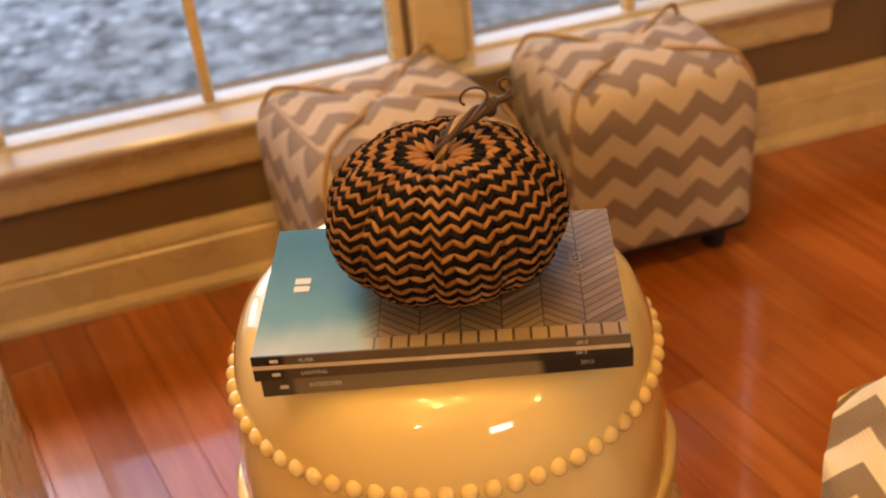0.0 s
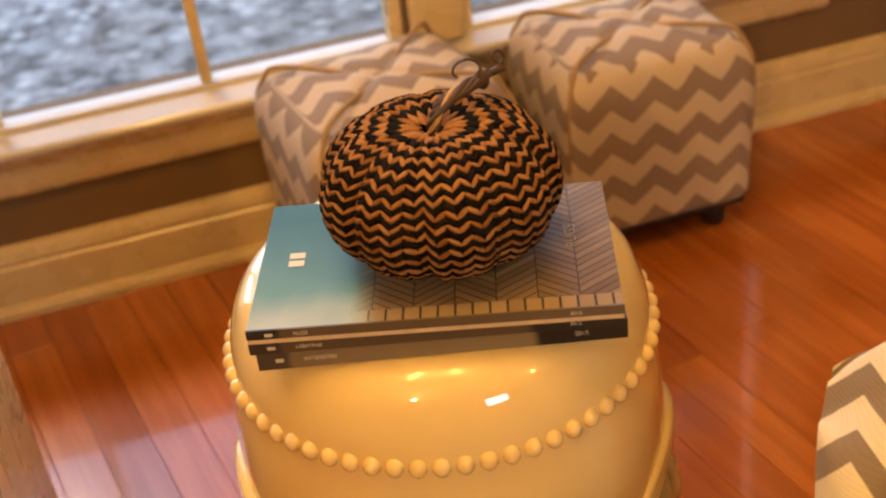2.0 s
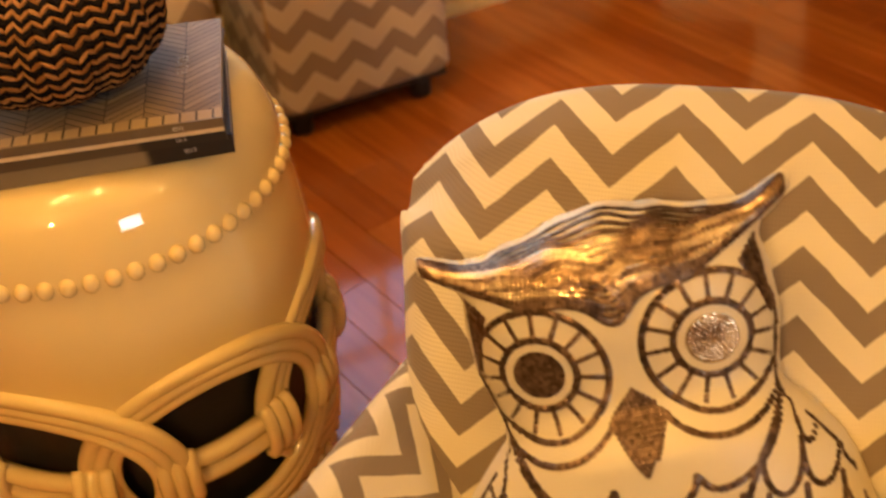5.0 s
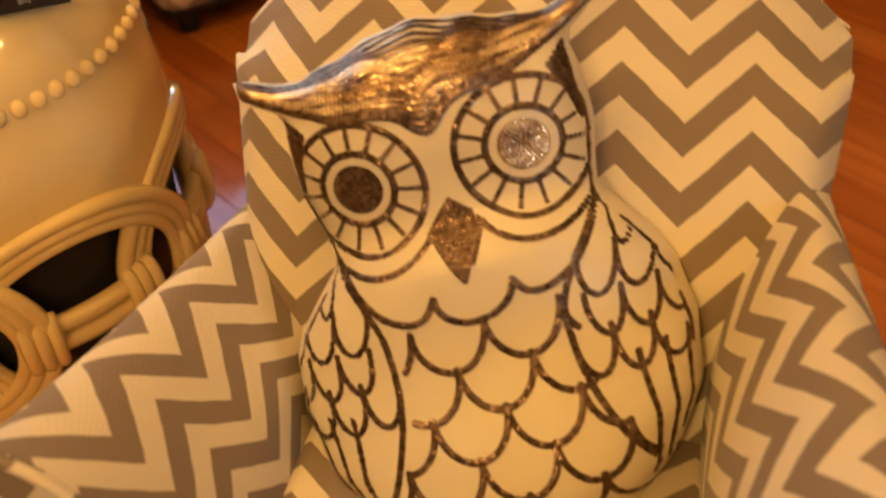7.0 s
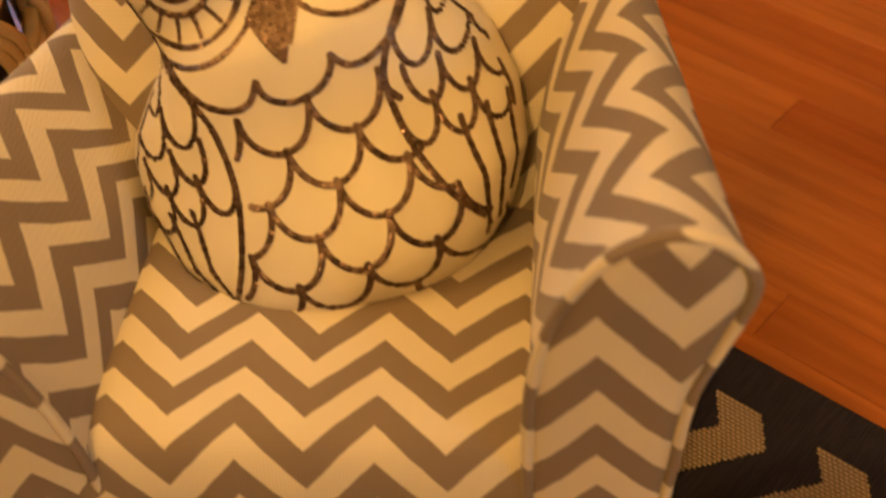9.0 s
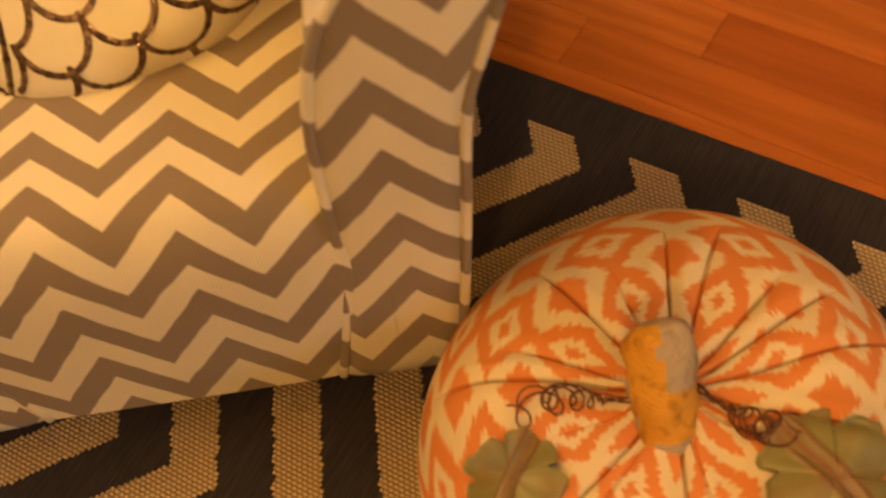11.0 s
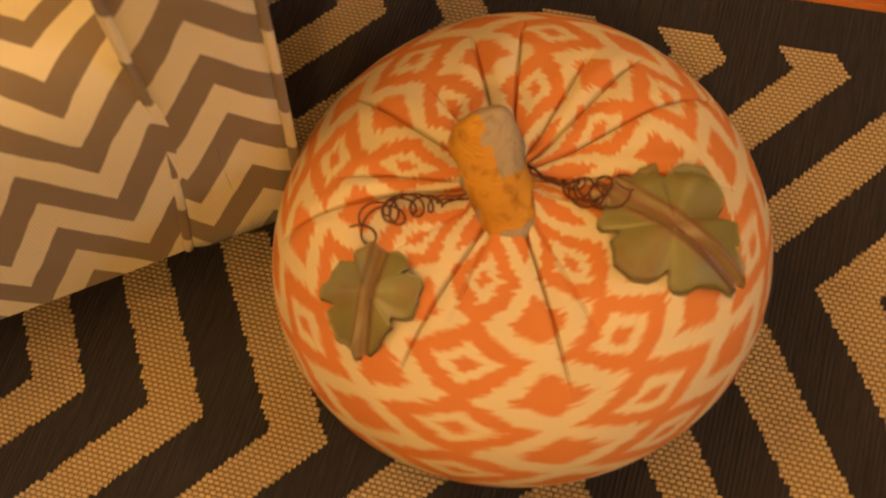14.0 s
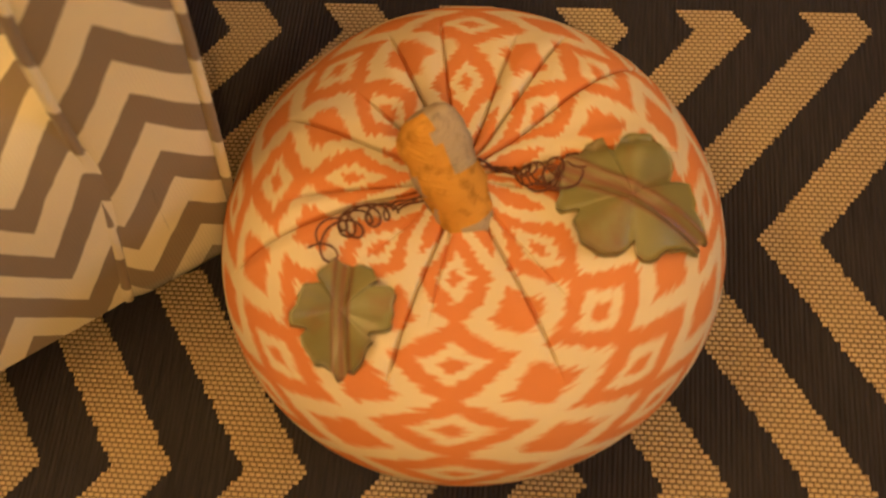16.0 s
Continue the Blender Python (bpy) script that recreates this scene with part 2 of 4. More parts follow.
def join(*pieces):
    V, F, U = [], [], []
    for v, f, *u in pieces:
        o = len(V)
        V += list(v)
        F += [tuple(i + o for i in q) for q in f]
        U += list(u[0]) if u and u[0] is not None else [(0, 0)] * len(v)
    return V, F, U


def tube(pts, r, n=8, closed=False, cap=True, flat=None):
    """A round bar along points; r is a number or a function of 0..1."""
    P = [Vector(p) for p in pts]
    k = len(P)
    rf = r if callable(r) else (lambda s: r)
    V, F = [], []
    up = None
    for i, p in enumerate(P):
        a, b = P[(i - 1) % k if closed else max(i - 1, 0)], P[(i + 1) % k if closed else min(i + 1, k - 1)]
        d = (b - a).normalized() if (b - a).length > 1e-9 else Vector((0, 0, 1))
        if up is None:
            up = Vector((0, 0, 1)) if abs(d.z) < 0.9 else Vector((1, 0, 0))
        side = d.cross(up).normalized()
        up = side.cross(d).normalized()
        rr = rf(i / max(1, k - 1))
        for q in range(n):
            t = q / n * math.tau
            V.append(p + side * (rr * math.cos(t)) + up * (rr * math.sin(t) * (flat or 1.0)))
    for i in range(k if closed else k - 1):
        for q in range(n):
            a, b = i * n + q, i * n + (q + 1) % n
            c, d = ((i + 1) % k) * n + (q + 1) % n, ((i + 1) % k) * n + q
            F.append((a, d, c, b))
    if cap and not closed:
        F.append(tuple(range(n)))
        F.append(tuple((k - 1) * n + q for q in reversed(range(n))))
    return V, F


def lathe(profile, n=64, lobes=None):
    """Turned solid from (radius, height) pairs."""
    def fn(i, j):
        a = i / n * math.tau
        r, h = profile[j]
        return (r * math.cos(a), r * math.sin(a), h)
    return sheet(fn, n, len(profile), loop_u=True)[:2]


def box(x0, x1, y0, y1, z0, z1, bevel=0.0, seg=2):
    bm = bmesh.new()
    bmesh.ops.create_cube(bm, size=1.0)
    for v in bm.verts:
        v.co = Vector(((x0 + x1) / 2 + v.co.x * (x1 - x0), (y0 + y1) / 2 + v.co.y * (y1 - y0), (z0 + z1) / 2 + v.co.z * (z1 - z0)))
    if bevel:
        bmesh.ops.bevel(bm, geom=bm.edges[:], offset=bevel, segments=seg, profile=0.5, affect="EDGES")
    return from_bm("box", bm)


def smooth_path(pts, n):
    """Catmull-Rom through points, n samples."""
    P = [Vector(p) for p in pts]
    out = []
    for s in range(n):
        f = s / (n - 1) * (len(P) - 1)
        i = min(int(f), len(P) - 2)
        t = f - i
        p0, p1, p2, p3 = P[max(i - 1, 0)], P[i], P[i + 1], P[min(i + 2, len(P) - 1)]
        out.append(0.5 * (2 * p1 + (p2 - p0) * t + (2 * p0 - 5 * p1 + 4 * p2 - p3) * t * t + (3 * p1 - p0 - 3 * p2 + p3) * t ** 3))
    return out


def smoothstep(a, b, x):
    t = min(1.0, max(0.0, (x - a) / (b - a)))
    return t * t * (3 - 2 * t)


# ---------------------------------------------------------------- structure
WALL_Y = 1.79                 # inner face of the window wall
SILL_Z = 0.273
CORNER = (1.37, 1.79)

floor = tagged(part("floor", box(-3.0, 4.2, -3.4, 1.78, -0.10, -0.012), M["black"]), "glossy reddish oak strip floor", "floor", kind="structure")
ground = mesh_from("ground", [(-400, 2.0, -0.35), (400, 2.0, -0.35), (400, 900, -0.35), (-400, 900, -0.35)], [(0, 1, 2, 3)])
tagged(part("ground", ground, M["ground"]), "pale leaf-littered winter lawn outside the windows", "ground", kind="structure")

wall_n = tagged(new("wall_north"), "tan painted wall with two low windows", "wall", kind="structure")
WIN = [(-0.37, 0.518, (-0.071, 0.2235)), (0.604, 1.150, (0.880,))]
TOP = 1.95
for x0, x1, z0, z1 in [(-3.0, -0.37, 0, 2.5), (0.518, 0.604, 0, 2.5), (1.150, 1.52, 0, 2.5), (-0.37, 0.518, 0, SILL_Z - 0.02), (0.604, 1.150, 0, SILL_Z - 0.02), (-0.37, 0.518, TOP, 2.5), (0.604, 1.150, TOP, 2.5)]:
    part("panel", box(x0, x1, WALL_Y, WALL_Y + 0.14, z0, z1), M["wall"], wall_n)


def wall_between(name, a, b, label, z0=0.0):
    d = Vector((b[0] - a[0], b[1] - a[1], 0))
    ob = part(name, box(0, d.length, 0, 0.12, z0, 2.5), M["wall"])
    ob.matrix_basis = pose(a[0], a[1], 0, 0, 0, math.degrees(math.atan2(d.y, d.x)))
    return tagged(ob, label, "wall", kind="structure")


wall_between("wall_east", (1.37, 1.79), (1.66, 1.572), "tan painted angled wall beside the windows")
# past the angled wall an open doorway leads into an unlit hall
wall_between("wall_east", (1.66, 1.572), (1.70, 1.5677), "tan painted wall beside the doorway")
wall_between("wall_east", (1.70, 1.5677), (2.55, 1.4767), "tan painted wall over the open doorway", 2.06)
wall_between("wall_east", (2.55, 1.4767), (4.2, 1.30), "tan painted wall running on into the room")
wall_between("wall_hall", (1.70, 1.72), (1.70, 3.2), "tan painted wall of the unlit hall")
wall_between("wall_hall", (2.55, 3.2), (2.55, 1.60), "tan painted wall of the unlit hall")
wall_between("wall_hall", (1.58, 3.2), (2.67, 3.2), "tan painted end wall of the unlit hall")
tagged(part("ceiling_hall", box(1.56, 2.70, 1.953, 3.34, 2.5, 2.6), M["ceiling"]), "plain off-white hall ceiling", "ceiling", kind="structure")
tagged(part("floor_hall", box(1.56, 2.70, 1.802, 3.34, -0.10, 0.0), M["plank"]), "glossy reddish oak hall floor", "floor", kind="structure")
wall_between("wall_side", (4.2, 1.40), (4.2, -3.4), "tan painted side wall")
wall_s = tagged(new("wall_south"), "tan painted back wall with a wide window opening", "wall", kind="structure")
for x0, x1, z0, z1 in ((-3.0, 0.64, 0, 2.5), (1.56, 4.2, 0, 2.5), (0.64, 1.56, 0, 1.14), (0.64, 1.56, 1.86, 2.5)):
    part("panel", box(x0, x1, -3.52, -3.4, z0, z1), M["wall"], wall_s)
wall_between("wall_west", (-3.0, -3.4), (-3.0, 1.8), "tan painted side wall")
tagged(part("ceiling", box(-3.1, 4.3, -3.5, 1.95, 2.5, 2.6), M["ceiling"]), "plain off-white painted ceiling", "ceiling", kind="structure")


def profile_bar(name, prof, length, mat, label):
    """A moulding along x from a (depth, height) profile, depth towards -y."""
    n = len(prof)
    V = [(0, -d, h) for d, h in prof] + [(length, -d, h) for d, h in prof]
    F = [(i, (i + 1) % n, n + (i + 1) % n, n + i) for i in range(n)] + [tuple(reversed(range(n))), tuple(range(n, 2 * n))]
    return part(name, mesh_from(name, V, F, smooth=False), mat, None, label)


BB = [(0, 0), (0.030, 0), (0.030, 0.010), (0.024, 0.018), (0.018, 0.020), (0.018, 0.078), (0.014, 0.082), (0.016, 0.089), (0.012, 0.100), (0.006, 0.108), (0, 0.110)]
for a, b in [((-3.0, 1.79), (1.355, 1.79)), ((1.37, 1.785), (1.60, 1.612))]:
    d = Vector((b[0] - a[0], b[1] - a[1], 0))
    o = profile_bar("baseboard", BB, d.length, M["trim"], "cream moulded baseboard")
    o.matrix_basis = pose(a[0], a[1], 0, 0, 0, math.degrees(math.atan2(d.y, d.x)))
    tagged(o, "", "baseboard", kind="structure")
# door casing past the angled wall
o = part("door_trim", box(0, 0.09, -0.03, 0.0, 0, 2.1, 0.006), M["trim"])
o.matrix_basis = pose(1.60, 1.617, 0, 0, 0, -37)
tagged(o, "cream door casing board", "trim", kind="structure")

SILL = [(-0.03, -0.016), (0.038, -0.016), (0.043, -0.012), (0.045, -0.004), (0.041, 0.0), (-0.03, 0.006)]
o = profile_bar("sill", SILL, 1.80, M["sill"], "deep cream window sill with daylight put into its paler paint")
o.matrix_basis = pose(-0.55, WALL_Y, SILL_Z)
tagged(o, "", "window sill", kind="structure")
APR = [(0, -0.087), (0.010, -0.085), (0.015, -0.079), (0.018, -0.066), (0.018, -0.040), (0.022, -0.034), (0.028, -0.026), (0.034, -0.0165), (0, -0.0165)]
o = profile_bar("trim", APR, 1.73, M["trim"], "cream moulded apron under the sill")
o.matrix_basis = pose(-0.515, WALL_Y, SILL_Z)
tagged(o, "", "trim", kind="structure")

for x0, x1 in ((-0.48, -0.37), (0.520, 0.606), (1.150, 1.245)):
    o = part("trim", box(x0 + 0.004, x1 - 0.004, WALL_Y - 0.022, WALL_Y, SILL_Z + 0.008, TOP + 0.1, 0.006), M["trim"])
    tagged(o, "cream window casing board", "trim", kind="structure")

for k, (x0, x1, bars) in enumerate(WIN):
    w = tagged(new("window_%d" % (k + 1)), "cream framed window with slim bars over a winter lawn", "window", kind="structure")
    y = WALL_Y + 0.028
    fr = 0.020
    for a, b, c, d in ((x0, x0 + fr, SILL_Z, TOP), (x1 - fr, x1, SILL_Z, TOP), (x0 + fr, x1 - fr, TOP - fr, TOP)):
        part("frame", box(a, b, y - 0.02, y + 0.02, c, d, 0.003), M["trim"], w)
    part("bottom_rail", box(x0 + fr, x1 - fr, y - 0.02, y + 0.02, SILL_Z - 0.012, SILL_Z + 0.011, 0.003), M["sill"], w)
    for xm in bars:
        part("muntin", box(xm - 0.008, xm + 0.008, y - 0.012, y + 0.012, SILL_Z + 0.011, TOP - fr, 0.003), M["trim"], w)
    for zz in (0.72, 1.12, 1.54):
        for a, b in zip([x0 + fr] + [q + 0.008 for q in bars], [q - 0.008 for q in bars] + [x1 - fr]):
            part("cross_bar", box(a, b, y - 0.010, y + 0.010, zz - 0.008, zz + 0.008), M["trim"], w)
    g = part("pane", box(x0 + fr, x1 - fr, y - 0.002, y + 0.002, SILL_Z + 0.01, TOP - fr), M["glass"], w)
    g.visible_shadow = False

# ---------------------------------------------------------------- rug
rug_rot = math.degrees(math.atan2(0.22, 0.975))
rug = part("rug", box(-0.9, 0.884, -1.9, 0.40, 0.0, 0.008, 0.002), M["rug"])
rug.matrix_basis = pose(0, 0, 0, 0, 0, rug_rot)
tagged(rug, "flat-woven dark navy rug with tan zigzag bands", "rug")

# ---------------------------------------------------------------- garden stool
STOOL = (0.327, 0.978, 0.0)
stool = thing("garden_stool", STOOL, 0, "cream glazed ceramic garden stool with interlaced ring openings", "stool")
PROF = [(0.0, 0.470), (0.120, 0.470), (0.138, 0.4685), (0.152, 0.463), (0.163, 0.452), (0.171, 0.436), (0.176, 0.420), (0.178, 0.405), (0.180, 0.385), (0.1850, 0.355), (0.1885, 0.315), (0.191, 0.270), (0.1915, 0.235), (0.190, 0.200), (0.187, 0.155), (0.183, 0.115), (0.180, 0.085), (0.178, 0.065), (0.172, 0.03), (0.166, 0.0)]


def stool_r(z):
    for (r1, z1), (r0, z0) in zip(PROF[1:], PROF[2:]):
        if z0 <= z <= z1:
            return r0 + (r1 - r0) * (z - z0) / max(1e-6, z1 - z0)
    return 0.166


prof = smooth_path([(r, 0, z) for r, z in PROF], 90)
NT = 240
RING_V = 0.80
RINGS = [(k * math.tau / 7 - radians(79.5), 0.190, 0.132) for k in range(7)]


def in_ring(a, z, shrink=0.012):
    for ra, rz, rr in RINGS:
        d = (a - ra + math.pi) % math.tau - math.pi
        if math.hypot(d * 0.195, (z - rz) / RING_V) < rr - shrink:
            return True
    return False


V, F, _ = sheet(lambda i, j: (prof[j].x * math.cos(i / NT * math.tau), prof[j].x * math.sin(i / NT * math.tau), prof[j].z), NT, len(prof), loop_u=True)
F = [f for f in F if not in_ring(math.atan2(V[f[0]][1] + V[f[2]][1], V[f[0]][0] + V[f[2]][0]), (V[f[0]][2] + V[f[2]][2]) / 2)]
shell = part("shell", mesh_from("shell", V, F), M["ceramic"], stool)
# added black liner: shade inside the hollow stool put in as a surface
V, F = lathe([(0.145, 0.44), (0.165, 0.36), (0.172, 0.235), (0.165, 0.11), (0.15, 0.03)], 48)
part("lining", mesh_from("lining", V, F), M["black"], stool, "black liner for the shade inside the hollow stool")
for ra, rz, rr in RINGS:
    ring = tagged(new("ring"), "triple ridged cream ring")
    ring.parent = stool
    for dr, tr in ((0.0, 0.0085), (-0.0130, 0.0080), (-0.0250, 0.0070)):
        pts = []
        for s in range(72):
            t = s / 72 * math.tau
            z = rz + (rr + dr) * RING_V * math.sin(t)
            a = ra + (rr + dr) * math.cos(t) / 0.195
            # woven: each ring rides over the next one and under the last one
            r = stool_r(z) - 0.001 + 0.0045 * math.cos(t)
            pts.append((r * math.cos(a), r * math.sin(a), z))
        part("ridge", mesh_from("ridge", *tube(pts, tr, 8, closed=True)), M["ceramic"], ring)
# short bars across the middle of each ring, with moulded bindings where they meet the rings
for ra, rz, rr in RINGS:
    zz = rz - 0.006
    for dz in (-0.010, 0.010):
        pts = [((stool_r(zz) - 0.002) * math.cos(ra + q), (stool_r(zz) - 0.002) * math.sin(ra + q), zz + dz) for q in np.linspace(-0.26, 0.26, 9)]
        part("cross_bar", mesh_from("cross_bar", *tube(pts, 0.0095, 8)), M["ceramic"], stool)
    for side in (-1, 1):
        for k in range(3):
            a = ra + side * 0.265 + (k - 1) * 0.062
            pts = [((stool_r(zz) + 0.012 * math.cos(q)) * math.cos(a), (stool_r(zz) + 0.012 * math.cos(q)) * math.sin(a), zz + 0.027 * math.sin(q)) for q in np.linspace(-1.5, 1.5, 9)]
            part("binding", mesh_from("binding", *tube(pts, 0.0070, 7)), M["ceramic"], stool)
# beaded collars
bead_bm = bmesh.new()
bmesh.ops.create_uvsphere(bead_bm, u_segments=12, v_segments=8, radius=0.0072)
bead_me = from_bm("bead", bead_bm, True)
for zz, rr in ((0.402, 0.1785), (0.066, 0.1785)):
    for k in range(64):
        a = k / 64 * math.tau
        b = part("bead", bead_me, M["ceramic"], stool)
        b.location = (rr * math.cos(a), rr * math.sin(a), zz)
        b.scale = (1, 1, 1.12)

# ---------------------------------------------------------------- magazines on the stool
BOOK_W, BOOK_D = 0.270, 0.168
BOOK_RZ = -16.3


def text_part(name, s, size, mat, parent, loc, rot=(0, 0, 0), align="LEFT"):
    cu = bpy.data.curves.new(name, "FONT")
    cu.body, cu.size, cu.extrude, cu.align_x = s, size, 0.00012, align
    cu.materials.append(mat)
    ob = new(name, cu)
    ob.matrix_basis = pose(*loc, *rot)
    ob.parent = parent
    return ob


def make_cover():
    """Cover print: teal sky on one side, grey-brown herringbone timber on the other."""
    m = Mat("printed_cover", 0.42, 0, 0.16)
    x, y, z, o = m.obj()
    u = m.math("DIVIDE", x, BOOK_W)
    v = m.math("DIVIDE", y, BOOK_D)
    fade = m.math("ADD", v, m.math("MULTIPLY", m.noise(o, 14.0), 0.35))
    # pale near end: print fading to white, with window glare put into it
    teal = m.ramp(fade, [(0.10, (0.42, 0.48, 0.50)), (0.45, (0.11, 0.25, 0.30)), (1.0, (0.035, 0.13, 0.18))])
    # herringbone blocks
    px = m.math("DIVIDE", x, 0.030)
    col = m.math("FLOOR", px)
    fx = m.math("FRACT", px)
    alt = m.math("MODULO", col, 2.0)
    lean = m.math("MULTIPLY", m.math("SUBTRACT", m.math("MULTIPLY", alt, 2.0), 1.0), m.math("MULTIPLY", fx, 0.022))
    py = m.math("DIVIDE", m.math("ADD", y, lean), 0.0082)
    row = m.math("FLOOR", py)
    fy = m.math("FRACT", py)
    jit = m.noise(m.vec(m.math("MULTIPLY", col, 7.3), m.math("MULTIPLY", row, 3.7)), 1.0, 0.0)
    grain = m.noise(m.vec(m.math("MULTIPLY", x, 60.0), m.math("MULTIPLY", y, 500.0)), 1.0, 3.0)
    wood = m.mix(jit, (0.11, 0.074, 0.050), (0.33, 0.235, 0.155))
    wood = m.mix(m.math("MULTIPLY", grain, 0.45), wood, (0.10, 0.07, 0.05))
    gap = m.math("MAXIMUM", m.math("LESS_THAN", fy, 0.17), m.math("LESS_THAN", fx, 0.035))
    wood = m.mix(gap, wood, (0.060, 0.042, 0.030))
    near = m.math("LESS_THAN", y, 0.015)
    blk = m.math("LESS_THAN", m.math("FRACT", m.math("DIVIDE", x, 0.0125)), 0.14)
    block = m.mix(blk, m.mix(m.noise(m.vec(m.math("FLOOR", m.math("DIVIDE", x, 0.0125)), 0.0), 3.1, 0.0), (0.20, 0.14, 0.08), (0.42, 0.31, 0.19)), (0.04, 0.03, 0.02))
    wood = m.mix(near, wood, block)
    edge = m.math("ADD", m.math("MULTIPLY", m.noise(o, 30.0), 0.06), 0.285)
    side = m.math("MULTIPLY_ADD", m.math("SUBTRACT", u, edge), 14.0, 0.5)
    n = m.t.nodes.new("ShaderNodeClamp")
    m.put(n.inputs[0], side)
    m.set("Base Color", m.mix(n.outputs[0], teal, wood))
    m.set("Coat Weight", 0.08)
    m.set("Coat Roughness", 0.15)
    return m.m


def make_spine(name, a, b, c):
    m = Mat(name, 0.35)
    x, y, z, o = m.obj()
    u = m.math("DIVIDE", x, BOOK_W)
    k = m.math("ADD", u, m.math("MULTIPLY", m.noise(o, 40.0), 0.03))
    m.set("Base Color", m.ramp(k, [(0.0, a), (0.095, a), (0.11, b), (0.76, tuple(q * 1.25 for q in b)), (0.785, c), (1.0, c)]))
    return m.m


M["cover"] = make_cover()
M["pages"] = plain("page_edges", (0.62, 0.50, 0.36), 0.8, 0, 0.2, 90.0, 0.3)
M["ink"] = plain("pale_print", (0.62, 0.60, 0.55), 0.6, 0, 0.03)
M["ink_dim"] = plain("faint_print", (0.30, 0.26, 0.22), 0.6, 0, 0.03)
M["dark_cover"] = plain("dark_cover_print", (0.045, 0.038, 0.032), 0.3, 0, 0.3, 20.0, 0.02)
SP = [make_spine("interiors_spine_print", (0.06, 0.05, 0.04), (0.20, 0.155, 0.095), (0.022, 0.018, 0.016)),
      make_spine("lighting_spine_print", (0.03, 0.022, 0.018), (0.085, 0.06, 0.04), (0.03, 0.024, 0.02)),
      make_spine("rugs_spine_print", (0.012, 0.011, 0.011), (0.11, 0.08, 0.055), (0.15, 0.11, 0.075))]
base = Vector((0.167, 0.887, 0))
SPECS = [("interiors", 0.4705, 0.0165, 0.0, 0.0, "INTERIORS", "2015"), ("lighting", 0.4872, 0.0105, -0.004, -0.9, "LIGHTING", "2015"), ("rugs", 0.4979, 0.0115, -0.004, -1.9, "RUGS", "2015")]
for k, (nm, z0, th, dx, drz, title, year) in enumerate(SPECS):
    rz = BOOK_RZ + drz
    bk = thing("magazine", (base.x + dx, base.y - 0.001 * k, z0), rz,
               ("thick furnishing catalogue with tan and black spine on the stool", "slim dark brown lighting catalogue in the stack", "rug catalogue with teal and herringbone timber cover on the stack")[k], "magazine", "stack of catalogues")
    c = 0.0009
    part("pages", box(0.001, BOOK_W - 0.001, 0.0015, BOOK_D - 0.002, c, th - c), M["pages"], bk)
    part("back_cover", box(0, BOOK_W, 0.0012, BOOK_D, 0, c), M["dark_cover"], bk)
    cov = M["cover"] if k == 2 else M["dark_cover"]
    part("front_cover", box(0, BOOK_W, 0.0012, BOOK_D, th - c, th), cov, bk)
    if k == 2:
        part("page_block_edge", box(0.0, BOOK_W, -0.0004, 0.001, 0, th * 0.30), M["pages"], bk, "cream page edge strip")
    zs = th * 0.32 if k == 2 else 0
    part("spine", box(-0.0004, BOOK_W + 0.0004, -0.0004, 0.0012, zs, th + 0.0002), SP[k], bk)
    h = 0.0042 if k else 0.0050
    zc = (zs + th) / 2 - h * 0.36
    text_part("spine_title", title, h, M["ink"], bk, (0.034, -0.0008, zc), (90, 0, 0))
    text_part("spine_year", year, h, M["ink"], bk, (0.232, -0.0008, zc), (90, 0, 0))
    part("spine_mark", box(0.013, 0.019, -0.0009, -0.0004, zc, zc + h * 0.6), M["ink"], bk)
    if k == 2:
        # cover mark drawn as two plain bars, and the cover title
        for q in (0.078, 0.0885):
            part("cover_mark", box(0.022, 0.034, q, q + 0.0075, th + 0.0001, th + 0.0004), M["ink"], bk)
        text_part("cover_title", "RUGS", 0.0125, M["ink_dim"], bk, (0.243, 0.076, th + 0.0003), (0, 0, 90))

# ---------------------------------------------------------------- knitted pumpkin
def make_yarn(name, a, b):
    m = Mat(name, 0.95, 0, 0.08)
    x, y, z, o = m.obj()
    c = m.mix(m.island(), a, b)
    m.set("Base Color", m.mix(m.math("MULTIPLY", m.noise(o, 420.0, 3.0), 0.5), c, tuple(q * 0.4 for q in a)))
    m.bump(m.noise(o, 700.0, 2.0), 0.7, 0.0008)
    return m.m


M["yarn_black"] = make_yarn("black_yarn", (0.008, 0.006, 0.006), (0.020, 0.014, 0.012))
M["yarn_tan"] = make_yarn("burnt_tan_yarn", (0.27, 0.115, 0.038), (0.50, 0.25, 0.10))
M["stem_wood"] = plain("dark_twisted_vine", (0.055, 0.026, 0.013), 0.6, 0, 0.4, 90.0, 0.4)
M["stem_gold"] = plain("gold_brushed_vine", (0.42, 0.25, 0.10), 0.35, 0.5, 0.3, 90.0, 0.4)
KR, KH, STEM_Z = 0.0895, 0.106, 0.107
knit = thing("knit_pumpkin", (0.330, 0.931, 0.5098), 8, "black and tan zigzag knitted pumpkin with a twisted vine stem", "pumpkin")


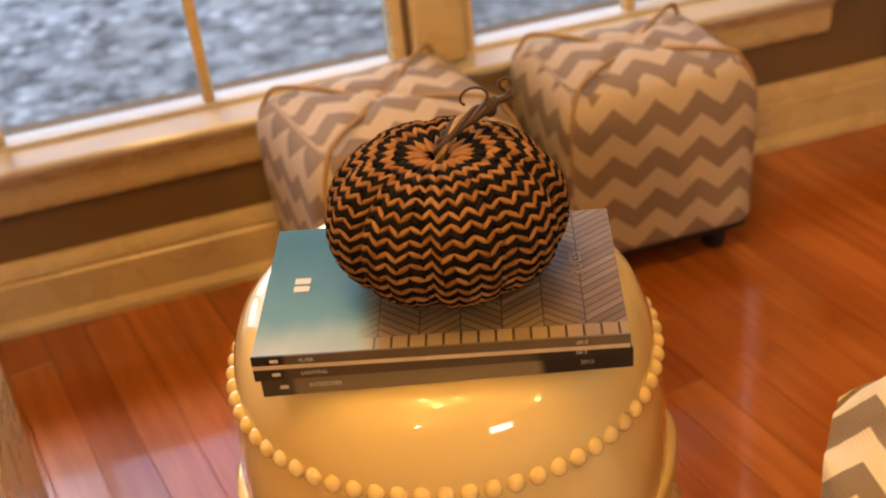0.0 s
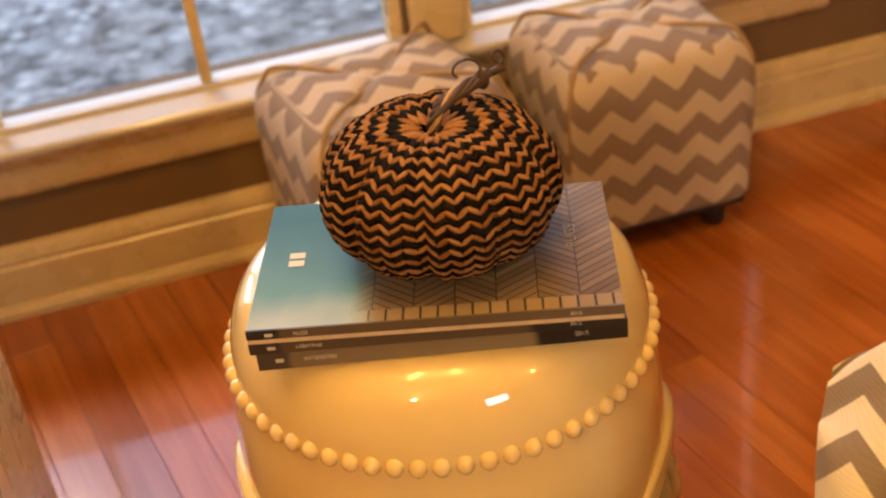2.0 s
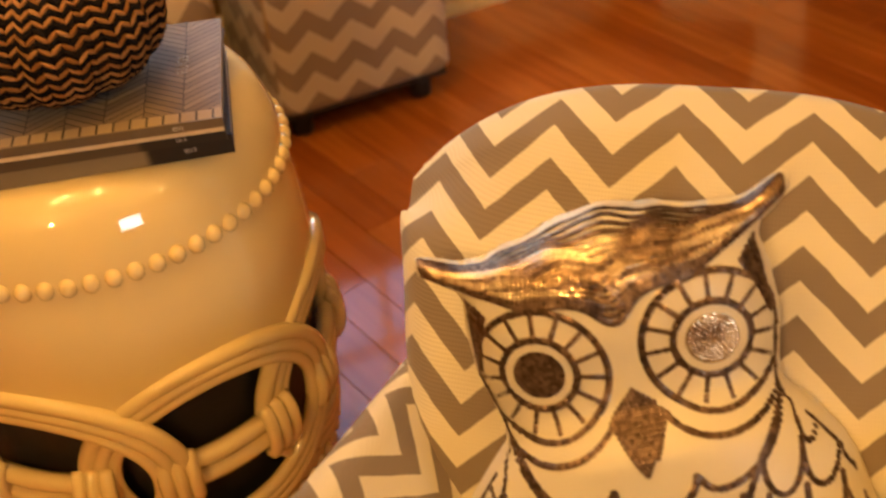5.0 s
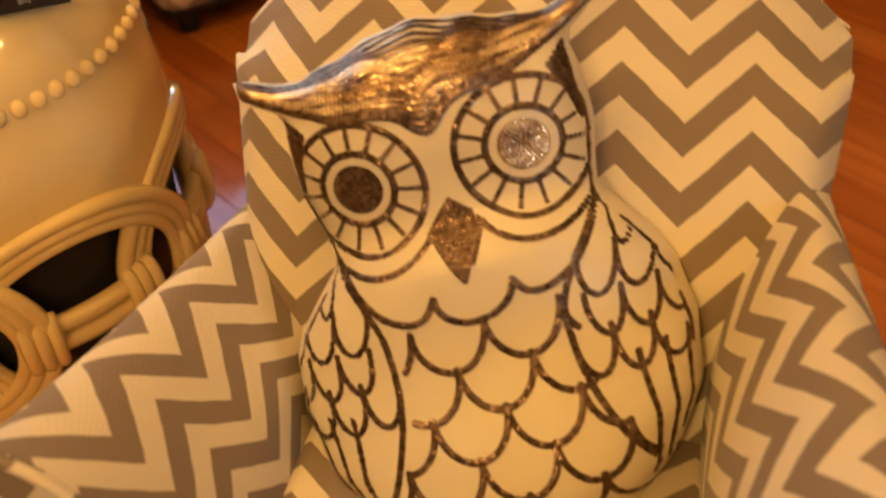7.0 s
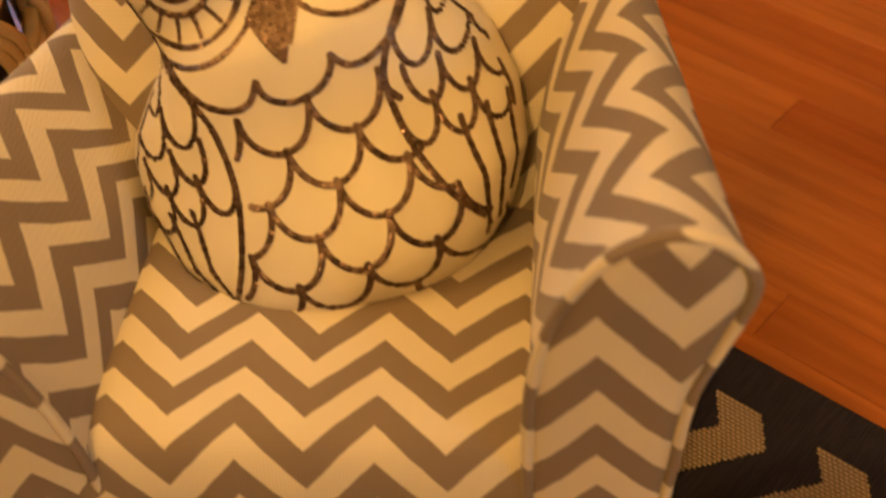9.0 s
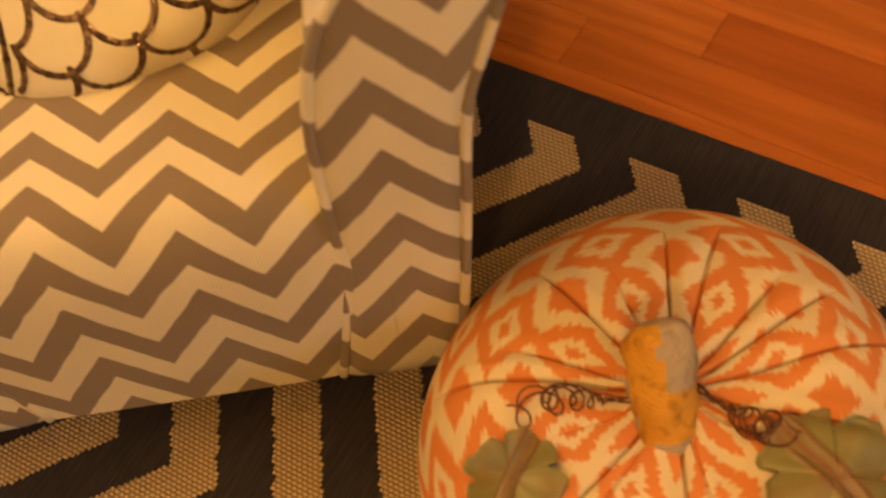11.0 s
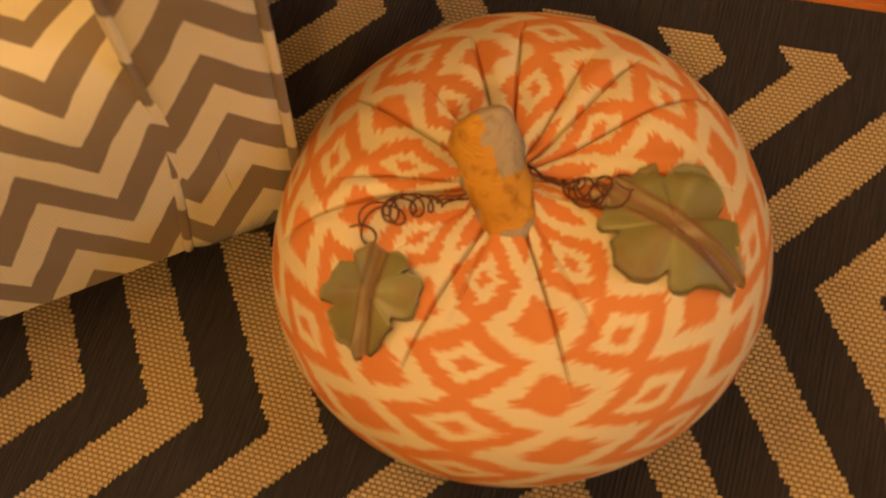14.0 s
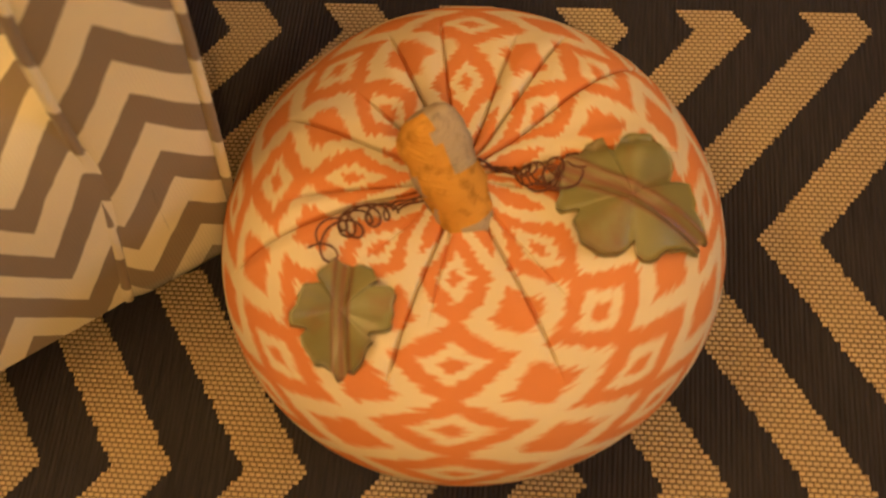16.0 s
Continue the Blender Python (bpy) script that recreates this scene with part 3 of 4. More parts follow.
def knit_at(a, s):
    """a: angle, s: 0 at the bottom's centre to 1 at the top's dimple."""
    s = min(0.996, max(0.004, s))
    p = s * math.pi
    lobe = abs(math.sin(a * 4.5 + 0.3))
    crease = 1 - (0.17 + 0.05 * math.sin(a * 2.3)) * (1 - lobe) ** 3 * math.sin(p) ** 0.5
    r = KR * math.sin(p) ** 0.62 * crease
    z = KH * 0.5 * (1 - math.cos(p) * (1 - 0.26 * max(0.0, math.cos(p)) ** 6 * 1.0))
    top = max(0.0, (s - 0.85) / 0.15)
    z -= 0.009 * top ** 1.6
    if s < 0.1:
        z += 0.004 * (1 - s / 0.1)
    return Vector((r * math.cos(a), r * math.sin(a), z))


V, F, _ = sheet(lambda i, j: knit_at(i / 108 * math.tau, 0.01 + 0.975 * j / 44) * 0.985 + Vector((0, 0, 0.001)), 108, 45, loop_u=True)
part("stuffing", mesh_from("stuffing", V, F), M["yarn_black"], knit)


def stitch(center, d, nrm, length, wid, V, F):
    """A plump leg of a knit stitch: a six-sided spindle."""
    d = d.normalized()
    nrm = (nrm - d * nrm.dot(d)).normalized()
    side = d.cross(nrm)
    o = len(V)
    for t, w in ((-0.5, 0.25), (-0.22, 0.95), (0.2, 1.0), (0.5, 0.3)):
        c = center + d * (t * length)
        for q in range(6):
            an = q / 6 * math.tau
            V.append(c + side * (math.cos(an) * wid * w) + nrm * (math.sin(an) * wid * w * 0.8))
    for j in range(3):
        for q in range(6):
            F.append((o + j * 6 + q, o + j * 6 + (q + 1) % 6, o + (j + 1) * 6 + (q + 1) % 6, o + (j + 1) * 6 + q))
    F.append((o + 18, o + 19, o + 20, o + 21, o + 22, o + 23))


NZ, NROW = 34, 34
rng = random.Random(4)
yarn = {0: ([], []), 1: ([], [])}
for j in range(NROW):
    s0 = 0.05 + 0.935 * (j + 0.5) / NROW
    ds = 0.935 / NROW
    nz = NZ if 0.16 < s0 < 0.88 else (NZ // 2 + 7 if 0.09 < s0 < 0.94 else 20)
    for k in range(nz):
        for leg in (0, 1):
            sg = 1 if leg == 0 else -1
            a = (k + (0.25 if leg == 0 else 0.75)) / nz * math.tau + rng.uniform(-0.008, 0.008)
            da = 0.5 / nz * math.tau
            s = s0 + rng.uniform(-0.10, 0.10) * ds + ds * 0.55 * (noise.noise(Vector((math.cos(a) * 3, math.sin(a) * 3, s0 * 5))))
            p0, p1 = knit_at(a - da / 2, s - sg * ds * 0.66), knit_at(a + da / 2, s + sg * ds * 0.66)
            e1 = knit_at(a + 0.01, s) - knit_at(a - 0.01, s)
            e2 = knit_at(a, s + 0.004) - knit_at(a, s - 0.004)
            nr = e1.cross(e2)
            if nr.length < 1e-9:
                continue
            nr.normalize()
            if nr.dot(Vector((math.cos(a), math.sin(a), 0.2))) < -0.5:
                nr = -nr
            d = p1 - p0
            stitch((p0 + p1) / 2 + nr * 0.0012, d, nr, d.length * 1.12, (0.0021 if j % 2 else 0.0024) * min(1.0, d.length / 0.010) * rng.uniform(0.92, 1.08), *yarn[j % 2])
for c, nm, lab in ((0, "yarn_black", "black knit stitches"), (1, "yarn_tan", "burnt tan knit stitches")):
    o = part("stitches", mesh_from("stitches", *yarn[c]), M[nm], knit, lab)
    tagged(o, kind="stuff")
# twisted vine stem, leaning over
axis = smooth_path([(0.0, 0.0, STEM_Z - 0.024), (0.001, 0.002, STEM_Z - 0.006), (0.010, 0.004, STEM_Z + 0.007), (0.030, 0.006, STEM_Z + 0.013), (0.050, 0.009, STEM_Z + 0.017)], 40)
for k in range(5):
    pts = []
    for i, p in enumerate(axis):
        f = i / 39
        an = k / 5 * math.tau + f * 9.5
        rr = 0.0042 * (1 - 0.20 * f) + 0.008 * max(0, 0.15 - f) / 0.15
        pts.append(p + Vector((rr * math.cos(an) * 0.8, rr * math.sin(an), rr * math.sin(an + 1.0) * 0.7)))
    part("vine_strand", mesh_from("vine_strand", *tube(pts, 0.0023 if k else 0.0027, 7)), M["stem_gold"] if k == 1 else M["stem_wood"], knit)
tip = axis[-1]
bm = bmesh.new()
bmesh.ops.create_icosphere(bm, subdivisions=2, radius=0.0066)
for v in bm.verts:
    v.co = Vector((v.co.x * 0.8, v.co.y, v.co.z * 1.25)) + tip + Vector((-0.004, -0.001, -0.002))
part("knot", from_bm("knot", bm, True), M["stem_wood"], knit)
for k, off in enumerate(((0.016, 0.003, 0.001), (0.014, -0.004, 0.004))):
    part("twig", mesh_from("twig", *tube([tip, tip + Vector(off)], 0.0028, 6)), M["stem_wood"], knit)
for k in range(2):
    c = tip + Vector((-0.012 + 0.020 * k, 0.0, 0.010))
    pts = [c + Vector((0.007 * math.cos(t) - 0.002 * t * (1 - 2 * k), 0.003 * math.sin(t * 0.7), 0.0055 * math.sin(t))) for t in np.linspace(-1.2, 4.4, 22)]
    part("tendril", mesh_from("tendril", *tube(pts, 0.0011, 5)), M["stem_wood"], knit)

# ---------------------------------------------------------------- ottomans
def ottoman(loc, rz, w, d, h, label):
    t = thing("ottoman", loc, rz, label, "ottoman", "ottomans by the windows")
    z0, e = 0.052, 0.032
    # boxy cushion with a soft crown, unwrapped so that the zigzags run round its sides
    n = 72
    def ring(f):
        """A rounded square's point and its way round, in metres."""
        per = 2 * (w + d)
        s = (f % 1.0) * per
        for (ax, ay), (bx, by) in zip(((-w / 2, -d / 2), (w / 2, -d / 2), (w / 2, d / 2), (-w / 2, d / 2)), ((w / 2, -d / 2), (w / 2, d / 2), (-w / 2, d / 2), (-w / 2, -d / 2))):
            L = math.hypot(bx - ax, by - ay)
            if s <= L:
                return ax + (bx - ax) * s / L, ay + (by - ay) * s / L
            s -= L
        return -w / 2, -d / 2
    levels = [(z0, 0.0, 0.006), (z0 + 0.01, 0.0, 0.0), (z0 + 0.05, 0.0, 0.0), (h - 0.09, 0.0, -0.003), (h - 0.05, 0.0, -0.002), (h - 0.03, 0.0, 0.002), (h - 0.014, 0.0, 0.010), (h - 0.004, 0.0, 0.024), (h + 0.004, 0.0, 0.05), (h + 0.012, 0.0, 0.09), (h + 0.012, 0.0, 0.125), (h + 0.002, 0.0, 0.145), (h - 0.006, 0.0, w / 2 - 0.004)]
    lev = smooth_path([(a, b, c) for a, b, c in levels], 40)
    def fn(i, j):
        x, y = ring(i / n)
        ins = lev[j].z
        sx, sy = (w / 2 - ins) / (w / 2), (d / 2 - ins) / (d / 2)
        x, y = x * sx, y * sy
        # round the upright corners
        rr = min(0.03, 0.5 * (w / 2 - ins))
        cx, cy = w / 2 - ins - rr, d / 2 - ins - rr
        if abs(x) > cx and abs(y) > cy and rr > 0:
            q = Vector((abs(x) - cx, abs(y) - cy))
            m = max(q.x, q.y)
            if q.length > 1e-6:
                q = q.normalized() * m
            x, y = math.copysign(cx + q.x, x), math.copysign(cy + q.y, y)
        z = lev[j].x
        # seams pulled in towards the button
        if ins > 0.03:
            z -= 0.006 * math.exp(-(abs(x) / w - abs(y) / d) ** 2 / 0.002)
        return (x, y, z)
    def uvf(i, j):
        x, y, z = fn(i, j)
        if lev[j].z > 0.02:
            return ((x + w / 2) / OTT_P + 0.5, (h - 0.028 + (y + d / 2)) / OTT_V + 0.5)
        f = i / n * 2 * (w + d)
        return (f / OTT_P + 0.5, z / OTT_V + 0.5)
    V, F, U = sheet(fn, n + 1, 40, uv=uvf)
    part("cushion", mesh_from("cushion", V, F, U), M["ottoman_cloth"], t)
    for s in range(4):
        x, y = ((-1, -1), (1, -1), (1, 1), (-1, 1))[s]
        pts = smooth_path([(0, 0, h - 0.002), (x * w * 0.22, y * d * 0.22, h + 0.010), (x * w * 0.38, y * d * 0.38, h + 0.010), (x * (w * 0.5 - 0.020), y * (d * 0.5 - 0.020), h - 0.006), (x * (w * 0.5 - 0.009), y * (d * 0.5 - 0.009), h - 0.040), (x * (w * 0.5 - 0.0075), y * (d * 0.5 - 0.0075), h - 0.12)], 20)
        part("piping", mesh_from("piping", *tube(pts, 0.0035, 6)), M["piping_tan"], t)
    bm = bmesh.new()
    bmesh.ops.create_uvsphere(bm, u_segments=16, v_segments=8, radius=0.014)
    for v in bm.verts:
        v.co = Vector((v.co.x, v.co.y, v.co.z * 0.5 + h + 0.001))
    part("button", from_bm("button", bm, True), M["piping_tan"], t)
    part("base", box(-w / 2 + 0.012, w / 2 - 0.012, -d / 2 + 0.012, d / 2 - 0.012, 0.040, 0.056), M["black"], t)
    for sx in (-1, 1):
        for sy in (-1, 1):
            V, F = lathe([(0.0, 0.0), (0.016, 0.0), (0.020, 0.042), (0.0, 0.042)], 16)
            o = part("foot", mesh_from("foot", V, F), M["black"], t, "small black foot")
            o.location = (sx * (w / 2 - 0.045), sy * (d / 2 - 0.045), 0)
    return t


M["piping_tan"] = plain("tan_piping", (0.36, 0.23, 0.12), 0.85, 0, 0.1, 60.0, 0.2)
OTT_P, OTT_V = 0.064, 0.067
ottoman((0.800, 1.636, 0), 0, 0.288, 0.245, 0.306, "taupe and cream chevron cube ottoman under the window")
ottoman((0.434, 1.612, 0), 9, 0.290, 0.262, 0.325, "taupe and cream chevron cube ottoman behind the stool")

# ---------------------------------------------------------------- plant stand in the corner
stand = thing("plant_stand", (1.395, 1.705, 0), 20, "black wrought iron plant stand holding a brown clay pot", "plant stand")
for k in range(4):
    a = k / 4 * math.tau
    c, s = math.cos(a), math.sin(a)
    pts = smooth_path([(c * 0.062, s * 0.062, 0.004), (c * 0.052, s * 0.052, 0.02), (c * 0.046, s * 0.046, 0.10), (c * 0.050, s * 0.050, 0.20), (c * 0.062, s * 0.062, 0.30)], 18)
    part("leg", mesh_from("leg", *tube(pts, 0.005, 7)), M["iron"], stand)
for zz, rr in ((0.075, 0.046), (0.29, 0.061)):
    part("hoop", mesh_from("hoop", *tube([(rr * math.cos(q), rr * math.sin(q), zz) for q in np.linspace(0, math.tau, 33)[:-1]], 0.004, 6, closed=True)), M["iron"], stand)
V, F = lathe([(0, 0.079), (0.034, 0.079), (0.040, 0.09), (0.058, 0.19), (0.072, 0.30), (0.078, 0.33), (0.07, 0.33), (0.05, 0.18), (0, 0.17)], 40)
pot = part("plant_pot", mesh_from("plant_pot", V, F), M["clay"])
pot.matrix_basis = pose(1.395, 1.705, 0.0)
tagged(pot, "brown clay pot sitting in the iron stand", "pot")

# ---------------------------------------------------------------- painted cabinet at the edge of the room
cab = thing("cabinet", (-0.30, 1.16, 0), 0, "cream painted cabinet standing near the stool", "cabinet")
part("body", box(-0.19, 0.225, -0.14, 0.14, 0.0, 0.72, 0.006), M["trim"], cab)
part("top", box(-0.20, 0.235, -0.15, 0.15, 0.72, 0.742, 0.004), M["trim"], cab)

# ---------------------------------------------------------------- small upholstered armchair
CH_RZ = -41.0
CX = Vector((0.755, -0.656, 0))
CY = Vector((0.656, 0.755, 0))
C0 = CX * 0.138 + CY * 0.70
chair = thing("armchair", (C0.x, C0.y, 0.008), CH_RZ, "child-sized armchair in grey and cream chevron cotton", "armchair")
P_U, P_V = 0.087, 0.046
SEAT_U, SEAT_V, BACK_U, BACK_V = 0.057, 0.2325, 0.1225, 0.0115
ARM_U, ARM_V, PAN_U, PAN_V, PAN_P = 0.0, 0.0, 0.1465, 0.0202, 0.061
LEAF1 = (radians(160), 0.808, 196)
LEAF2 = (radians(-83), 0.828, -99)
CURL1 = (radians(137), 0.815)
CURL2 = (radians(-72), 0.885)


def cloth_sheet(name, rows, nu, xs, parent, u0=0.0, v0=0.0, label="", cross=None, drop=1.0, rim=None, level=None):
    """A cover swept from side to side over a (y, z) line; v follows the line, u the width."""
    pts = smooth_path([(0, y, z) for y, z in rows], 60)
    L = [0.0]
    for a, b in zip(pts, pts[1:]):
        step = (b - a).length
        k = drop if abs(b.z - a.z) > abs(b.y - a.y) else 1.0
        if rim and b.y < -0.168 and b.z > 0.195:
            k = rim
        L.append(L[-1] + step * k)
    ref = 11
    slope = (pts[ref + 12] - pts[ref]).normalized()
    def fn(i, j):
        f = i / (nu - 1)
        return cross(f, j / 59, pts[j])
    def uvf(i, j):
        x, y, z = fn(i, j)
        along = L[j]
        if level and ref < j and pts[j].y < level:
            # the print runs straight on over the crowned top
            t = 2 * i / (nu - 1) - 1
            along = L[ref] + (y + 0.012 * (1 - t * t) - pts[ref].y) * slope.y + (z - pts[ref].z) * slope.z
        return ((x - u0) / P_U, (along - v0) / P_V)
    V, F, U = sheet(fn, nu, 60, uv=uvf)
    return part(name, mesh_from(name, V, F, U), M["chair_cloth"], parent, label)


# seat: crowned cushion rolling over the front edge down to the base
HW = 0.160


def seat_cross(f, g, p):
    x = (f - 0.5) * 2 * HW
    e = 1 - abs(2 * f - 1) ** 6
    top = smoothstep(0.20, 0.26, p.z)
    return (x, p.y - 0.010 * (1 - top) * e * 0.6, p.z + 0.012 * e * top)


seat = cloth_sheet("seat", [(0.06, 0.248), (-0.02, 0.252), (-0.10, 0.256), (-0.170, 0.258), (-0.208, 0.253), (-0.224, 0.236), (-0.229, 0.20), (-0.226, 0.12), (-0.222, 0.048)], 40, None, chair, SEAT_U, SEAT_V, cross=seat_cross, drop=0.68, rim=1.14)

# back: reclining, rounded slab
BACK = [(-0.035, 0.20), (0.0, 0.27), (0.045, 0.355), (0.100, 0.418), (0.145, 0.465), (0.178, 0.500), (0.206, 0.524), (0.232, 0.510), (0.245, 0.470), (0.250, 0.40), (0.252, 0.20), (0.252, 0.05)]


def back_cross(f, g, p):
    t = 2 * f - 1
    k = smoothstep(0.43, 0.52, p.z)
    hw = 0.198 + 0.022 * smoothstep(0.22, 0.48, p.z)
    x = 0.012 + hw * (abs(t) ** 0.74) * math.copysign(1, t)
    edge = max(0.0, abs(t) - 0.70) / 0.30
    drop = edge ** 3.2
    # the sides fall back and the top is crowned
    y = p.y + (0.185 - p.y) * 0.55 * drop * (1 if p.y < 0.185 else 0.6)
    z = p.z - 0.080 * abs((x - 0.012) / hw) ** 3.0 * k
    crown = 0.012 * (1 - t * t)
    y -= crown if p.y < 0.2 else -crown
    return (x, y, z)


back = cloth_sheet("backrest", BACK, 44, None, chair, BACK_U, BACK_V, cross=back_cross, level=0.228)

# arms: rolled outwards, swept back into the backrest
ARM = [(0.122, 0.05), (0.136, 0.12), (0.147, 0.20), (0.150, 0.27), (0.154, 0.33), (0.166, 0.388), (0.192, 0.436), (0.222, 0.4555), (0.246, 0.452), (0.262, 0.434), (0.265, 0.413), (0.254, 0.376), (0.240, 0.328), (0.232, 0.25), (0.224, 0.17), (0.210, 0.05)]


def arm_shape(side, g):
    """Outline at g: 0 at the front panel, 1 where the arm meets the back."""
    out = []
    for x, z in ARM:
        k = smoothstep(0.25, 0.45, z)
        w = 1.0 if side > 0 else 0.93
        xx = x * w - 0.052 * g * k * smoothstep(0.16, 0.27, x) - 0.006 * g
        if side < 0:
            xx -= 0.016 * (1 - smoothstep(0.26, 0.44, z)) * (1 - smoothstep(0.17, 0.20, x))
        zz = z - (0.078 * g ** 0.8 if side > 0 else 0.014 + 0.114 * g ** 0.8) * k
        out.append((side * xx, zz))
    return out


ARM_Y0, ARM_Y1 = -0.222, 0.24
for side in (-1, 1):
    arm = tagged(new("arm"), "rolled arm with piped front panel")
    arm.parent = chair
    NY, NP = 24, 64
    outl = [smooth_path([(x, 0, z) for x, z in arm_shape(side, j / (NY - 1))], NP) for j in range(NY)]
    Ls = [0.0]
    for a, b in zip(outl[0], outl[0][1:]):
        Ls.append(Ls[-1] + (b - a).length)
    def fa(i, j):
        p = outl[j][i]
        return (p.x, ARM_Y0 + (ARM_Y1 - ARM_Y0) * j / (NY - 1), p.z)
    def ua(i, j):
        return ((ARM_Y0 + (ARM_Y1 - ARM_Y0) * j / (NY - 1) - ARM_U) / P_U, (Ls[i] - ARM_V) / (P_V if side > 0 else 0.056))
    V, F, U = sheet(fa, NP, NY, uv=ua)
    part("arm_cover", mesh_from("arm_cover", V, F, U), M["chair_cloth"], arm)
    # padded front panel
    ol = outl[0]
    c = Vector((side * 0.195, 0, 0.26))
    V, U = [], []
    RNG = (1.0, 0.97, 0.9, 0.75, 0.5, 0.0)
    DEP = (0.0, 0.004, 0.007, 0.009, 0.010, 0.010)
    for s, dp in zip(RNG, DEP):
        for p in ol:
            cc = Vector((side * (0.170 + 0.045 * smoothstep(0.1, 0.45, p.z)), 0, 0.05 + (p.z - 0.05) * 0.98))
            q = cc + (p - cc) * s
            V.append((q.x, ARM_Y0 - dp, q.z))
            U.append(((q.x - PAN_U) / P_U, (q.z - PAN_V) / PAN_P))
    F = []
    for j in range(len(RNG) - 1):
        for i in range(NP):
            F.append((j * NP + i, j * NP + (i + 1) % NP, (j + 1) * NP + (i + 1) % NP, (j + 1) * NP + i))
    part("front_panel", mesh_from("front_panel", V, F, U), M["chair_cloth"], arm)
    for nm, yy in (("piping", ARM_Y0 - 0.0055),):
        pv, pf = tube([(p.x * 1.0, yy, p.z) for p in ol], 0.0038, 8)
        pu = [(0.25, (v[2] + 0.7 * abs(v[0])) / 0.085) for v in pv]
        part(nm, mesh_from(nm, pv, pf, pu), M["chair_cloth"], arm)
# base and feet
part("base", box(-0.20, 0.20, -0.205, 0.285, 0.040, 0.060), M["black"], chair)
for sx in (-1, 1):
    for y in (-0.19, 0.26):
        V, F = lathe([(0, 0), (0.014, 0), (0.019, 0.045), (0, 0.045)], 14)
        o = part("foot", mesh_from("foot", V, F), M["black"], chair, "small black foot")
        o.location = (sx * 0.17, y, 0)

# ---------------------------------------------------------------- owl cushion
M["owl_cloth"] = plain("cream_canvas", (0.69, 0.61, 0.44), 0.40, 0, 0.06, 25.0, 0.25)


def make_sequin(name, a, b, rough):
    m = Mat(name, rough, 0.75)
    m.set("Base Color", m.mix(m.island(), a, b))
    return m.m


M["sequin"] = make_sequin("brown_sequins", (0.085, 0.050, 0.032), (0.23, 0.15, 0.10), 0.30)


def make_bronze():
    m = Mat("bronze_glint_sequins", 0.24, 0.7)
    x, y, z, o = m.obj()
    c = m.mix(m.island(), (0.17, 0.10, 0.05), (0.50, 0.33, 0.19))
    # pale gold patches: reflected light put into the bronze sequins' colour
    glint = m.ramp(m.noise(m.vec(m.math("MULTIPLY", x, 0.6), m.math("MULTIPLY", y, 1.6), 0.0), 34.0, 2.0), [(0.48, 0.0), (0.58, 1.0)])
    m.set("Base Color", m.mix(m.math("MULTIPLY", glint, 0.85), c, (0.86, 0.68, 0.44)))
    return m.m


M["sequin_bronze"] = make_bronze()
OWL_C = Vector((0.555, 0.461, 0.467))
OU, OV = Vector((0.863, -0.4525, 0.225)).normalized(), Vector((0.038, 0.463, 0.885))
ON = OU.cross(OV).normalized()
OV = ON.cross(OU).normalized()
owl = new("owl_cushion")
om = Matrix((OU, OV, ON)).transposed().to_4x4()
om.translation = OWL_C
owl.matrix_basis = om
tagged(owl, "cream owl shaped cushion outlined in brown sequins on the chair", "cushion")


def owl_half(v):
    """Half width at height v."""
    keys = [(-0.256, 0.0), (-0.253, 0.040), (-0.245, 0.066), (-0.232, 0.086), (-0.212, 0.107), (-0.18, 0.128), (-0.14, 0.1355), (-0.105, 0.131), (-0.088, 0.123), (-0.068, 0.107), (-0.052, 0.092), (-0.042, 0.089), (-0.03, 0.091), (0.0, 0.098), (0.03, 0.0975), (0.048, 0.0945), (0.056, 0.098), (0.064, 0.111), (0.071, 0.119), (0.0905, 0.1205), (0.096, 0.0)]
    for (a, x), (b, y) in zip(keys, keys[1:]):
        if a <= v <= b:
            t = (v - a) / (b - a)
            return x + (y - x) * t
    return 0.0


def owl_top(u):
    """The upper edge dips from the ear tips to the crown."""
    a = abs(u)
    return 0.0885 - 0.016 * smoothstep(0.0, 0.085, a) + 0.009 * smoothstep(0.085, 0.118, a) + 0.0009 * math.sin(u * 190 + 0.8) * (1 - smoothstep(0.06, 0.1, a))


def sway(v):
    """The body leans a little to one side below the neck."""
    return -0.006 * smoothstep(0.05, 0.11, -v)


def owl_edge(v):
    return max(0.002, owl_half(v))


def owl_depth(u, v):
    """How far the front stands out at a place of the drawing."""
    w = owl_edge(max(-0.2535, min(0.0905, v)))
    t = min(1.0, abs(u) / w)
    top = max(0.0, min(1.0, (owl_top(u) - v) / 0.045))
    bot = max(0.0, min(1.0, (v + 0.256) / 0.05))
    full = 0.066 if v < -0.06 else 0.066 - 0.024 * smoothstep(-0.06, -0.03, v) + 0.006 * smoothstep(-0.02, 0.02, v)
    rim = math.sqrt(max(0.0, 1 - t ** 2.6))
    return full * rim * math.sqrt(max(0.0, 1 - (1 - top) ** 2)) * math.sqrt(max(0.0, 1 - (1 - bot) ** 2)) - 0.042 + 0.024 * smoothstep(0.10, 0.22, -v)


NU_, NV_ = 56, 72
def owl_fn(sgn):
    def fn(i, j):
        g = j / (NV_ - 1)
        t = 2 * i / (NU_ - 1) - 1
        t = math.sin(t * math.pi / 2)
        v = -0.256 + g * (0.0905 + 0.256)
        u = t * owl_edge(min(v, 0.0905))
        lim = owl_top(u)
        if v > lim:
            v = lim
        d = owl_depth(u, v)
        return (u + sway(v), v, d if sgn > 0 else -0.084 - d)
    return fn


